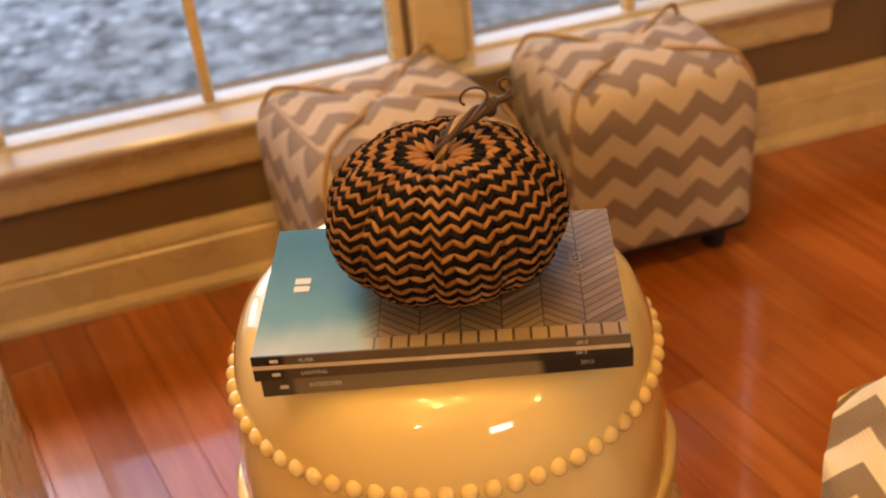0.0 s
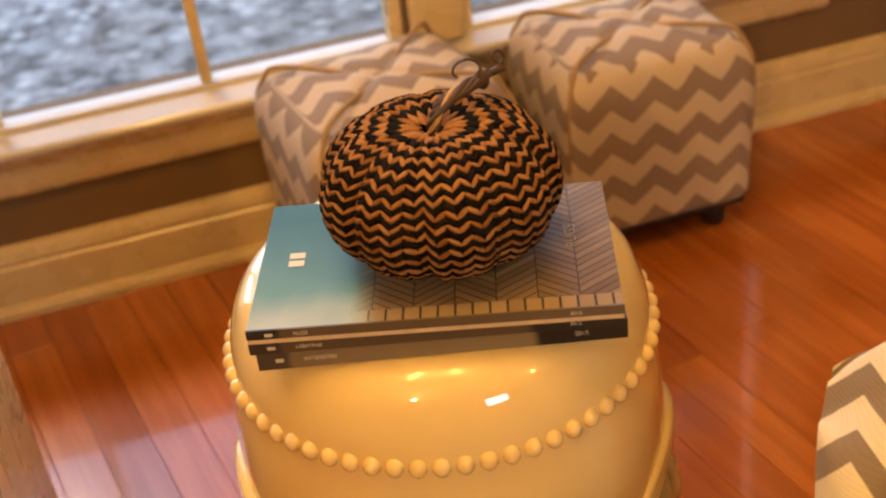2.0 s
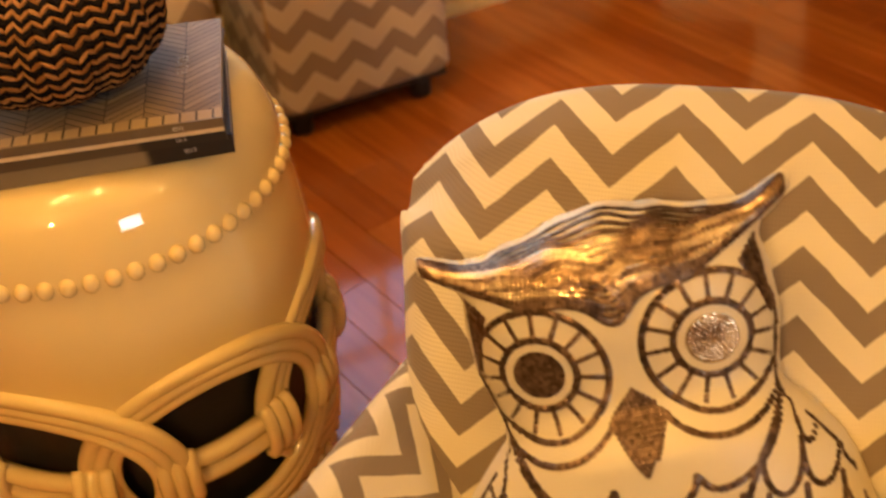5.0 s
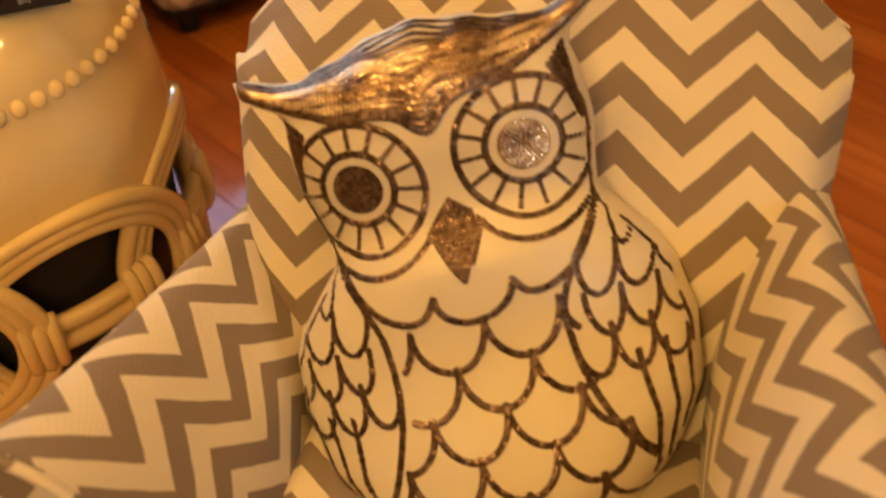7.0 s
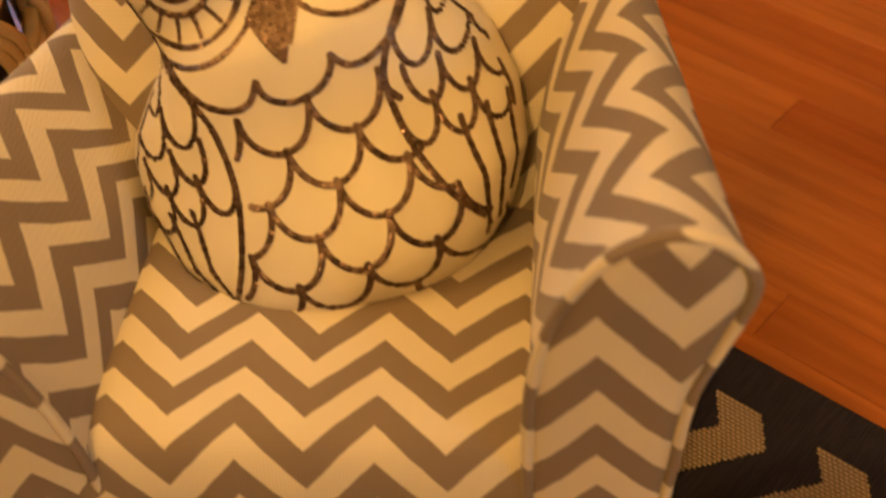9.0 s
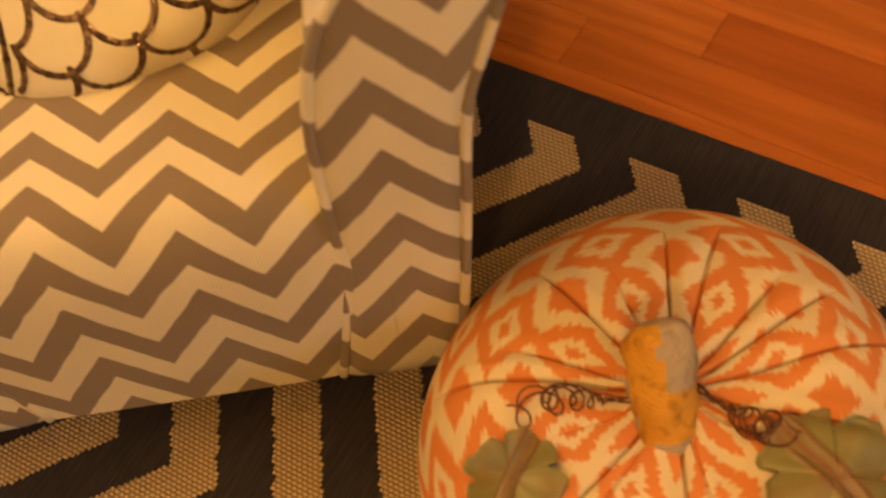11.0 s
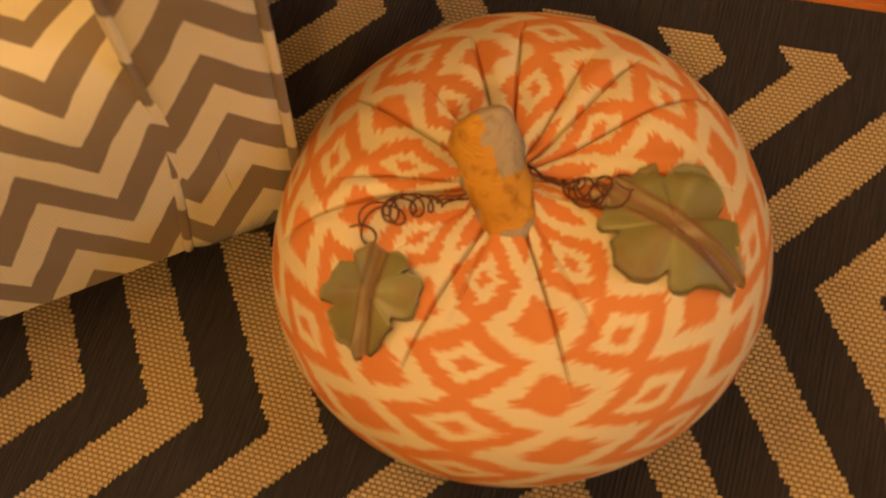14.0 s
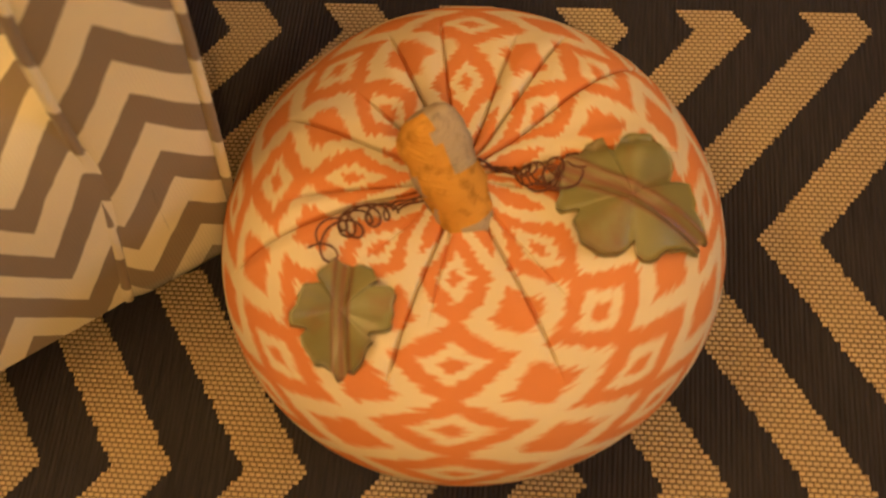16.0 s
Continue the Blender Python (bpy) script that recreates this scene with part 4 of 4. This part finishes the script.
pf = sheet(owl_fn(1), NU_, NV_)
pb = sheet(owl_fn(-1), NU_, NV_)
V, F, _ = join(pf[:2], (pb[0], [tuple(reversed(q)) for q in pb[1]]))
part("body", mesh_from("body", V, F), M["owl_cloth"], owl)

SQ = random.Random(11)


def sequin_line(pts, step=0.0026, r=0.0025, target=None, lift=0.0006, wild=0.28):
    """A chain of small overlapping discs laid along a line of the drawing."""
    V, F = target
    P = [Vector((p[0], p[1], 0)) for p in pts]
    acc = 0.0
    for a, b in zip(P, P[1:]):
        L = (b - a).length
        if L < 1e-9:
            continue
        while acc < L:
            q = a + (b - a) * (acc / L)
            put_disc(q.x, q.y, r, V, F, lift, (b - a) / L, wild)
            acc += step
        acc -= L


def put_disc(u, v, r, V, F, lift, d=None, wild=0.28):
    lim = owl_edge(v) * 0.955
    u = max(-lim, min(lim, u))
    z = owl_depth(u, v) + lift
    e = 0.003
    gx = (owl_depth(u + e, v) - owl_depth(u - e, v)) / (2 * e)
    gy = (owl_depth(u, v + e) - owl_depth(u, v - e)) / (2 * e)
    gx, gy = max(-3, min(3, gx)), max(-3, min(3, gy))
    n = Vector((-gx, -gy, 1)).normalized()
    tilt = Vector((SQ.uniform(-wild, wild), SQ.uniform(-wild, wild), 0))
    if d is not None:
        tilt += d * 0.22
    n = (n + tilt).normalized()
    x = n.cross(Vector((0.3, 1, 0.1))).normalized()
    y = n.cross(x)
    o = len(V)
    c = Vector((u + sway(v), v, z))
    for q in range(8):
        t = q / 8 * math.tau
        V.append(c + x * (r * math.cos(t)) + y * (r * math.sin(t)))
    V.append(c + n * (r * 0.22))
    for q in range(8):
        F.append((o + q, o + (q + 1) % 8, o + 8))


def arc(cx, cy, rx, ry, a0, a1, n=26):
    return [(cx + rx * math.cos(a0 + (a1 - a0) * i / (n - 1)), cy + ry * math.sin(a0 + (a1 - a0) * i / (n - 1))) for i in range(n)]


def owl_part(name, mat, lines, label="", r=0.0026):
    """Each stroke of the drawing is a piece of its own."""
    for ln in lines:
        V, F = [], []
        sequin_line(ln, target=(V, F), r=r)
        if F:
            tagged(part(name, mesh_from(name, V, F, smooth=False), mat, owl, label), kind="stuff")


def fill_disc(cx, cy, rad, name, mat):
    V, F = [], []
    r = 0.0
    while r < rad:
        m = max(1, int(math.tau * r / 0.0027))
        for k in range(m):
            t = k / m * math.tau
            put_disc(cx + r * math.cos(t), cy + r * math.sin(t), 0.0021, V, F, 0.0008, None, 0.10)
        r += 0.0024
    return tagged(part(name, mesh_from(name, V, F, smooth=False), mat, owl), kind="stuff")


EYE_X, R_OUT, R_IN, R_PUP = 0.0535, 0.0425, 0.0235, 0.0155
for sx in (-1, 1):
    ex = sx * EYE_X
    owl_part("eye_rim", M["sequin"], [arc(ex, -0.001, R_OUT, R_OUT, 0, math.tau, 60)], "sequin eye outline")
    owl_part("eye_ring", M["sequin"], [arc(ex, 0, R_IN, R_IN, 0, math.tau, 40)])
    owl_part("lash", M["sequin"], [[(ex + R_IN * math.cos(t), R_IN * math.sin(t)), (ex + (R_OUT - 0.003) * math.cos(t), (R_OUT - 0.003) * math.sin(t))] for t in [k / 15 * math.tau + 0.2 for k in range(15)]], r=0.0019)
    # right pupil takes the paler sequins: its window reflection put into the colour
    fill_disc(ex, 0, R_PUP, "pupil", M["sequin"] if sx < 0 else M["sequin_bronze"])
    b0, b1 = (radians(188), radians(318)) if sx < 0 else (radians(222), radians(348))
    owl_part("cheek_line", M["sequin"], [arc(ex, 0.0, 0.0535, 0.0545, b0, b1, 40)])
    # dark tuft at the side of the face
    V, F = [], []
    for k in range(5):
        sequin_line([(sx * (0.0905 - 0.0026 * k), 0.050 - 0.0025 * k), (sx * (0.0915 - 0.0013 * k), 0.030 - 0.001 * k), (sx * 0.0915, 0.004)], target=(V, F))
    tagged(part("face_tuft", mesh_from("face_tuft", V, F, smooth=False), M["sequin"], owl), kind="stuff")
# beak: a filled kite
V, F = [], []
for k in range(20):
    v = -0.021 - k * 0.0024
    w = 0.0170 * (1 - abs((k - 7.0) / (7.2 if k < 7 else 12.4)) ** 1.1)
    x = -w
    while x <= w + 1e-6:
        put_disc(x, v, 0.0021, V, F, 0.001, None, 0.12)
        x += 0.0026
tagged(part("beak", mesh_from("beak", V, F, smooth=False), M["sequin"], owl, "dark sequin beak"), kind="stuff")
# brow: rows of sequins sweeping from ear tip to ear tip, dark at the rim and lower edge
for nm, mt, ks in (("brow_rim", "sequin", (0, 1, 2, 3, 15, 16)), ("brow", "sequin_bronze", (4, 5, 6, 8, 9, 10, 12, 13)), ("brow_stripe", "sequin", (7, 11, 14))):
    V, F = [], []
    for k in ks:
        f = k / 16
        pts = []
        for i in range(90):
            u = -0.118 + 0.236 * i / 89
            a = abs(u) / 0.118
            lo = 0.0385 + 0.036 * a ** 2.2 - 0.014 * math.exp(-(u / 0.011) ** 2)
            hi = owl_top(u) - 0.0015
            v = hi + (lo - hi) * f + 0.0016 * math.sin(abs(u) * 150 + 0.6 * k) * (1 - a)
            pts.append((u, min(v, hi)))
        sequin_line(pts, target=(V, F), step=0.0029, r=0.0024, lift=0.0008, wild=0.10)
    tagged(part(nm, mesh_from(nm, V, F, smooth=False), M[mt], owl, "glittering sequin brow"), kind="stuff")


WING = [(0.088, -0.042), (0.079, -0.056), (0.067, -0.074), (0.058, -0.094), (0.0565, -0.115), (0.0585, -0.138), (0.0645, -0.160), (0.0745, -0.184), (0.088, -0.206)]
SHIFT = 0.007                 # the drawing of the body sits a little off its middle


def wing_in(v):
    """Inner edge of the wing at a height."""
    for (a, y0), (b, y1) in zip(WING, WING[1:]):
        if y1 <= v <= y0:
            return a + (b - a) * (y0 - v) / (y0 - y1)
    return WING[0][0] if v > -0.05 else WING[-1][0]


# breast scallops, row on row
W = 0.0475
owl_part("feather", M["sequin"], [arc(SHIFT - 0.004, -0.0735, 0.025, 0.020, math.pi, math.tau, 18),
         [(p.x, p.y) for p in smooth_path([(-0.083, -0.043, 0), (-0.072, -0.062, 0), (-0.058, -0.078, 0), (-0.041, -0.086, 0), (-0.029, -0.084, 0), (-0.022, -0.0735, 0)], 30)],
         [(p.x, p.y) for p in smooth_path([(0.028, -0.0735, 0), (0.037, -0.083, 0), (0.050, -0.084, 0), (0.066, -0.076, 0), (0.079, -0.060, 0), (0.088, -0.042, 0)], 30)]], "sequin feather outline")
for k, v in enumerate((-0.0925, -0.1205, -0.148, -0.1765, -0.203, -0.229)):
    for q in range(-3, 4):
        c = q * W + (0.5 * W if k % 2 == 0 else 0.0)
        pts = [(a + SHIFT, b) for a, b in arc(c, v, W / 2, 0.0295 if k < 4 else 0.025, math.pi, math.tau, 30) if abs(a) < (wing_in(b) if b > -0.206 else owl_edge(b) - 0.004)]
        if len(pts) > 5:
            owl_part("feather", M["sequin"], [pts], "sequin feather outline")
# wings: rounded small feathers above, long quills below, drawn to a tip at the hip
for sx in (-1, 1):
    for r_ in range(4):
        v = -0.050 - r_ * 0.0235
        u0, u1 = wing_in(v), owl_edge(v - 0.012) * 0.97
        n = max(1, round((u1 - u0) / 0.0215))
        wf = (u1 - u0) / n
        for k in range(-1, n + 1):
            c = u0 + (k + (0.5 if r_ % 2 else 1.0)) * wf
            if c - wf / 2 < u0 - 0.002:
                continue
            lo = v - 0.006 * (c - u0) / 0.05
            pts = [(c - wf / 2, lo + 0.003)] + arc(c, lo, wf / 2, 0.0245, math.pi, math.tau, 14) + [(c + wf / 2, lo + 0.003)]
            owl_part("wing_feather", M["sequin"], [[(sx * a, b) for a, b in pts if a < owl_edge(b) + 0.004]], "small sequin wing feather outline", 0.0024)
    for f, dl in ((0.93, 0.060), (0.82, 0.074), (0.69, 0.080)):
        pts = [(-0.140 - dl * q, q) for q in np.linspace(0, 1, 20)]
        owl_part("wing_quill", M["sequin"], [[(sx * owl_edge(v) * (f + (0.93 - f) * 0.62 * q ** 1.3), v) for v, q in pts]], "long sequin quill line", 0.0025)
    owl_part("shoulder_line", M["sequin"], [[(sx * p.x, p.y) for p in smooth_path([(a, b, 0) for a, b in WING], 40)]])

# ---------------------------------------------------------------- pumpkin floor cushion
def make_ikat():
    m = Mat("orange_ikat_cotton", 0.8, 0, 0.25)
    u, v, uv = m.uv()
    x, y, z, o = m.obj()
    # dyed threads run round the cushion, so that every edge is combed sideways
    comb = m.noise(m.vec(m.math("MULTIPLY", u, 1.3), m.math("MULTIPLY", v, 22.0)), 1.0, 4.0, 0.8)
    wob = m.noise(uv, 2.2, 2.0)
    uu = m.math("ADD", u, m.math("MULTIPLY_ADD", comb, 0.40, -0.20))
    vv = m.math("ADD", v, m.math("MULTIPLY_ADD", wob, 0.20, -0.10))
    def diamond(du, dv, ru, rv):
        """1 at the rim of a diamond of half-widths ru, rv about each lattice point."""
        a = m.math("SUBTRACT", 1.0, tri(m, m.math("ADD", uu, du)))
        b = m.math("SUBTRACT", 1.0, tri(m, m.math("ADD", vv, dv)))
        return m.math("ADD", m.math("DIVIDE", a, 2 * ru), m.math("DIVIDE", b, 2 * rv))
    ring = m.ramp(m.math("MULTIPLY", diamond(0.0, 0.0, 0.40, 0.56), 0.5), [(0.0, 1.0), (0.11, 0.0), (0.265, 1.0), (0.52, 0.0)], "CONSTANT")
    heart = m.math("LESS_THAN", diamond(0.5, 0.5, 0.225, 0.33), 1.0)
    c1 = m.math("MAXIMUM", ring, heart)
    cl = m.noise(o, 12.0, 3.0)
    org = m.mix(cl, (0.56, 0.175, 0.045), (0.66, 0.25, 0.08))
    crm = m.mix(cl, (0.60, 0.48, 0.30), (0.72, 0.60, 0.41))
    m.set("Base Color", m.mix(c1, crm, org))
    th = m.math("ADD", m.math("SINE", m.math("MULTIPLY", u, 700.0)), m.math("SINE", m.math("MULTIPLY", v, 700.0)))
    m.bump(m.math("ADD", m.math("MULTIPLY", th, 0.2), m.math("MULTIPLY", m.noise(o, 40.0, 4.0), 2.0)), 0.3, 0.0008)
    return m.m


M["ikat"] = make_ikat()
PR, PH = 0.168, 0.170
pouf = thing("pumpkin_cushion", (0.601, -0.035, 0.008), 0, "round orange and cream ikat pumpkin floor cushion on the rug", "cushion")
FOLDS = [(123, 0.65, 0.9), (112, 0.80, 0.8), (83, 0.74, 1.0), (62, 0.84, 0.6), (40, 0.77, 0.9), (25, 0.75, 0.7), (-1, 0.80, 0.8), (-15, 0.74, 0.9), (-33, 0.60, 0.8), (-61, 0.71, 0.9), (-82, 0.86, 0.4), (-125, 0.80, 0.35), (-137, 0.72, 0.8), (-173, 0.83, 0.35), (179, 0.72, 0.75), (150, 0.87, 0.3)]
FOLDS = [(radians(a), end, deep) for a, end, deep in FOLDS]


def pouf_at(a, s):
    p = s * math.pi
    r = PR * math.sin(p) ** 0.70
    z = PH * 0.5 * (1 - math.cos(p) * 0.98)
    top = smoothstep(0.72, 1.0, s)
    z -= 0.018 * top ** 2
    if s > 0.42:
        for b, end, dp in FOLDS:
            d = (a - b + math.pi) % math.tau - math.pi
            dist = abs(d + 0.10 * (1 - s) * math.sin(b * 5)) * max(r, 0.01)
            reach = smoothstep(end, end + 0.07, s)
            k = reach * dp
            # a sharp fold with a puffed lip on one side
            z -= 0.0068 * k * math.exp(-(dist / 0.0009) ** 2)
            z += 0.0030 * k * math.exp(-((dist - 0.010) / 0.008) ** 2)
            r -= 0.002 * k * math.exp(-(dist / 0.0010) ** 2)
    rr = 1 + 0.018 * math.sin(2 * a + 0.6) + 0.010 * math.sin(3 * a)
    return Vector((r * rr * math.cos(a), r * rr * math.sin(a), max(0.0, z)))


NA, NS = 1700, 80
V, F, U = sheet(lambda i, j: pouf_at(i / NA * math.tau, 0.015 + 0.975 * j / (NS - 1)), NA + 1, NS,
                uv=lambda i, j: ((i / NA * 360.0 + 165.0) / 45.0, (0.015 + 0.975 * j / (NS - 1) - 0.911) / 0.121))
part("cover", mesh_from("cover", V, F, U), M["ikat"], pouf)

# felted stem
def make_felt(name, a, b):
    m = Mat(name, 0.95, 0, 0.1)
    x, y, z, o = m.obj()
    c = m.mix(m.noise(o, 60.0, 4.0), a, b)
    m.set("Base Color", m.mix(m.ramp(m.noise(o, 95.0, 4.0), [(0.5, 0.0), (0.72, 0.75)]), c, tuple(q * 0.45 for q in a)))
    rib = m.math("SINE", m.math("MULTIPLY", z, 2600.0))
    m.bump(m.math("ADD", m.math("MULTIPLY", m.noise(o, 500.0, 2.0), 2.0), m.math("MULTIPLY", rib, 0.3)), 0.6, 0.001)
    return m.m


M["felt_gold"] = make_felt("mustard_felt", (0.52, 0.24, 0.030), (0.66, 0.34, 0.06))
M["felt_grey"] = make_felt("oatmeal_felt", (0.34, 0.26, 0.18), (0.46, 0.36, 0.25))
STEM = smooth_path([(-0.026, -0.014, 0.134), (-0.018, -0.006, 0.152), (-0.007, 0.005, 0.174), (0.006, 0.018, 0.192), (0.013, 0.027, 0.201)], 24)


def stem_r(f):
    end = max(0.0, (f - 0.66) / 0.34)
    foot = max(0.0, (0.14 - f) / 0.14)
    return 0.0198 * (0.74 + 0.36 * math.sin(f * math.pi * 0.72)) * math.sqrt(max(0.0004, 1 - end ** 2.4)) * (1 - 0.5 * foot ** 2)


sv, sf = tube(STEM, stem_r, 28)
sf = [q for q in sf if len(q) == 4]
# hand-felted lumps
for k, p in enumerate(sv):
    out = p - STEM[min(k // 28, 23)]
    lump = noise.noise(p * 70.0) * 0.16 + noise.noise(p * 180.0) * 0.07
    sv[k] = p + out * lump
groups = {0: [], 1: []}
for q in sf:
    j, i = q[0] // 28, q[0] % 28
    off = sv[q[0]] - STEM[j]
    side = off.x * 0.63 - off.y * 0.78 + 0.006 * noise.noise(off * 150.0 + Vector((0, 0, j * 0.4)))
    grey = (j > 11 and side > 0.003) or j > 21 or (j < 5 and side > -0.004) or (j < 13 and side < -0.017)
    groups[1 if grey else 0].append(q)
for g, nm in ((0, "felt_gold"), (1, "felt_grey")):
    part("stem_patch", mesh_from("stem_patch", sv, groups[g]), M[nm], pouf, ("mustard felt stem patch", "oatmeal felt stem patch")[g])

M["wire"] = plain("brown_wire", (0.10, 0.028, 0.012), 0.4, 0.2, 0.2, 60.0, 0.1)


def make_leaf_mat():
    m = Mat("painted_green_leaf", 0.36, 0, 0.5)
    u, v, uv = m.uv()
    x, y, z, o = m.obj()
    n = m.noise(o, 28.0, 4.0)
    c = m.mix(n, (0.155, 0.140, 0.045), (0.25, 0.215, 0.080))
    rust = m.math("MULTIPLY", m.ramp(m.noise(o, 40.0, 3.0), [(0.5, 0.0), (0.72, 1.0)]), 0.6)
    c = m.mix(rust, c, (0.20, 0.075, 0.025))
    vein = m.ramp(m.math("ABSOLUTE", v), [(0.0, 1.0), (0.045, 0.2), (0.075, 0.9), (0.11, 0.0)])
    c = m.mix(m.math("MULTIPLY", vein, 0.85), c, (0.17, 0.05, 0.022))
    m.set("Base Color", c)
    m.bump(m.math("ADD", n, m.math("MULTIPLY", vein, -1.0)), 0.4, 0.002)
    return m.m


M["leaf"] = make_leaf_mat()


def leaf(a0, s0, heading, length, width, seed, label):
    """A thick lobed leaf lying on the cushion; its tip points along heading (degrees in plan)."""
    r = random.Random(seed)
    na, nl = 84, 12
    V, U = [], []
    h = radians(heading)
    dx, dy = Vector((math.cos(h), math.sin(h), 0)), Vector((-math.sin(h), math.cos(h), 0))
    c = pouf_at(a0, s0)
    notch = [r.uniform(-0.12, 0.12) for _ in range(3)]
    def outline(t):
        # t round the leaf; tip at 0
        x = math.cos(t) * 0.5
        y = math.sin(t)
        w = 0.5 * (1 - 0.55 * max(0.0, x * 2) ** 1.6) * (1 - 0.25 * max(0.0, -x * 2) ** 3)
        cut = 0.0
        for b in (1.15 + notch[0], 2.15 + notch[1], -1.35 + notch[2], -2.3 + notch[0]):
            d = (t - b + math.pi) % math.tau - math.pi
            cut += 0.36 * math.exp(-(d / 0.07) ** 2)
        wav = 1 + 0.045 * math.sin(t * 9 + seed) + 0.02 * math.sin(t * 21 + 2 * seed)
        return x * length * (1 - 0.5 * cut) * wav, y * w * width * (1 - cut) * wav
    for k in range(nl + 1):
        f = k / nl
        for i in range(na):
            t = (i / na) * math.tau - math.pi
            x, y = outline(t)
            x, y = x * f, y * f
            p = c + dx * x + dy * y
            rr = math.hypot(p.x, p.y)
            q = min(1.0, rr / (PR * 0.999))
            # height of the cushion under this spot
            s = 1 - math.asin(min(1.0, q ** (1 / 0.70))) / math.pi
            zz = pouf_at(math.atan2(p.y, p.x), s).z
            V.append((p.x, p.y, zz + 0.006 + 0.006 * (1 - f) - 0.004 * math.exp(-(y / 0.004) ** 2) + 0.0025 * math.sin(t * 5 + seed) * f))
            U.append((x / length, y / width))
    F = [(k * na + i, k * na + (i + 1) % na, (k + 1) * na + (i + 1) % na, (k + 1) * na + i) for k in range(nl) for i in range(na)]
    n0 = len(V)
    V2 = V + [(a, b, z - 0.004) for a, b, z in V]
    F2 = F + [tuple(n0 + i for i in reversed(q)) for q in F] + [(nl * na + i, n0 + nl * na + i, n0 + nl * na + (i + 1) % na, nl * na + (i + 1) % na) for i in range(na)]
    return part("leaf", mesh_from("leaf", V2, F2, U + U), M["leaf"], pouf, label)


leaf(LEAF1[0], LEAF1[1], LEAF1[2], 0.066, 0.064, 3, "olive green painted leaf with a brown vein")
leaf(LEAF2[0], LEAF2[1], LEAF2[2], 0.094, 0.086, 5, "larger olive green painted leaf")


def over_pouf(x, y, lift):
    rr = min(PR * 0.98, math.hypot(x, y))
    s = 1 - math.asin(min(1.0, (rr / PR) ** (1 / 0.70))) / math.pi
    return Vector((x, y, pouf_at(math.atan2(y, x), s).z + lift))


for sgn, ends in ((0, CURL1), (1, CURL2)):
    e = pouf_at(ends[0], ends[1])
    for k in range(3):
        pts = []
        rr = random.Random(20 + k + 5 * sgn)
        amp, turns, ph = rr.uniform(0.005, 0.009), rr.uniform(5.0, 8.0), rr.uniform(0, 6)
        side = Vector((-e.y, e.x, 0)).normalized()
        for i in range(90):
            f = 0.14 + (0.60 + 0.10 * k) * i / 89
            curl = amp * smoothstep(0.3, 0.6, f)
            base_ = e * f + side * (0.004 * (k - 1) + 0.006 * math.sin(f * 5 + k))
            x = base_.x + curl * math.cos(turns * f * math.tau + ph)
            y = base_.y + curl * math.sin(turns * f * math.tau + ph)
            pts.append(over_pouf(x, y, 0.004 + 0.004 * abs(math.sin(f * 9 + k))))
        part("tendril", mesh_from("tendril", *tube(pts, 0.00075, 5)), M["wire"], pouf, "curled brown wire")

# ---------------------------------------------------------------- floor strips
PLANK_W = 0.0605
PD = Vector((0.19, -0.982, 0)).normalized()
PN = Vector((0.982, 0.19, 0)).normalized()
prot = math.degrees(math.atan2(PN.y, PN.x))
r = random.Random(21)
PX = Vector((-PN.y, PN.x, 0))
shapes = {}
for L in (0.45, 0.62, 0.80, 1.0):
    shapes[L] = box(0.0002, PLANK_W - 0.0002, 0, L - 0.0004, -0.0125, 0.0, 0.0006, 1)
    shapes[L].materials.append(M["plank"])
for i in range(-60, 88):
    y = -4.6 - r.random() * 0.8
    while y < 2.6:
        L = r.choice((0.45, 0.62, 0.80, 1.0))
        a = PN * (i * PLANK_W) + PX * y
        b = a + PX * L
        me = shapes[L]
        if b.x > -3.10 and b.x < 4.2 and a.x < 4.24 and b.y > -3.36 and a.y < 1.75:
            s0, s1 = 0.0, L
            if b.y > 1.80:
                s1 = (1.80 - a.y) / PX.y
            if a.y < -3.40:
                s0 = (-3.40 - a.y) / PX.y
            if (s0, s1) != (0.0, L):
                me = box(0.0004, PLANK_W - 0.0004, s0, s1 - 0.0004, -0.0125, 0.0, 0.0009, 1)
                me.materials.append(M["plank"])
            o = new("plank", me)
            o.parent = floor
            o.matrix_basis = pose(a.x, a.y, 0, 0, 0, prot)
        y += L
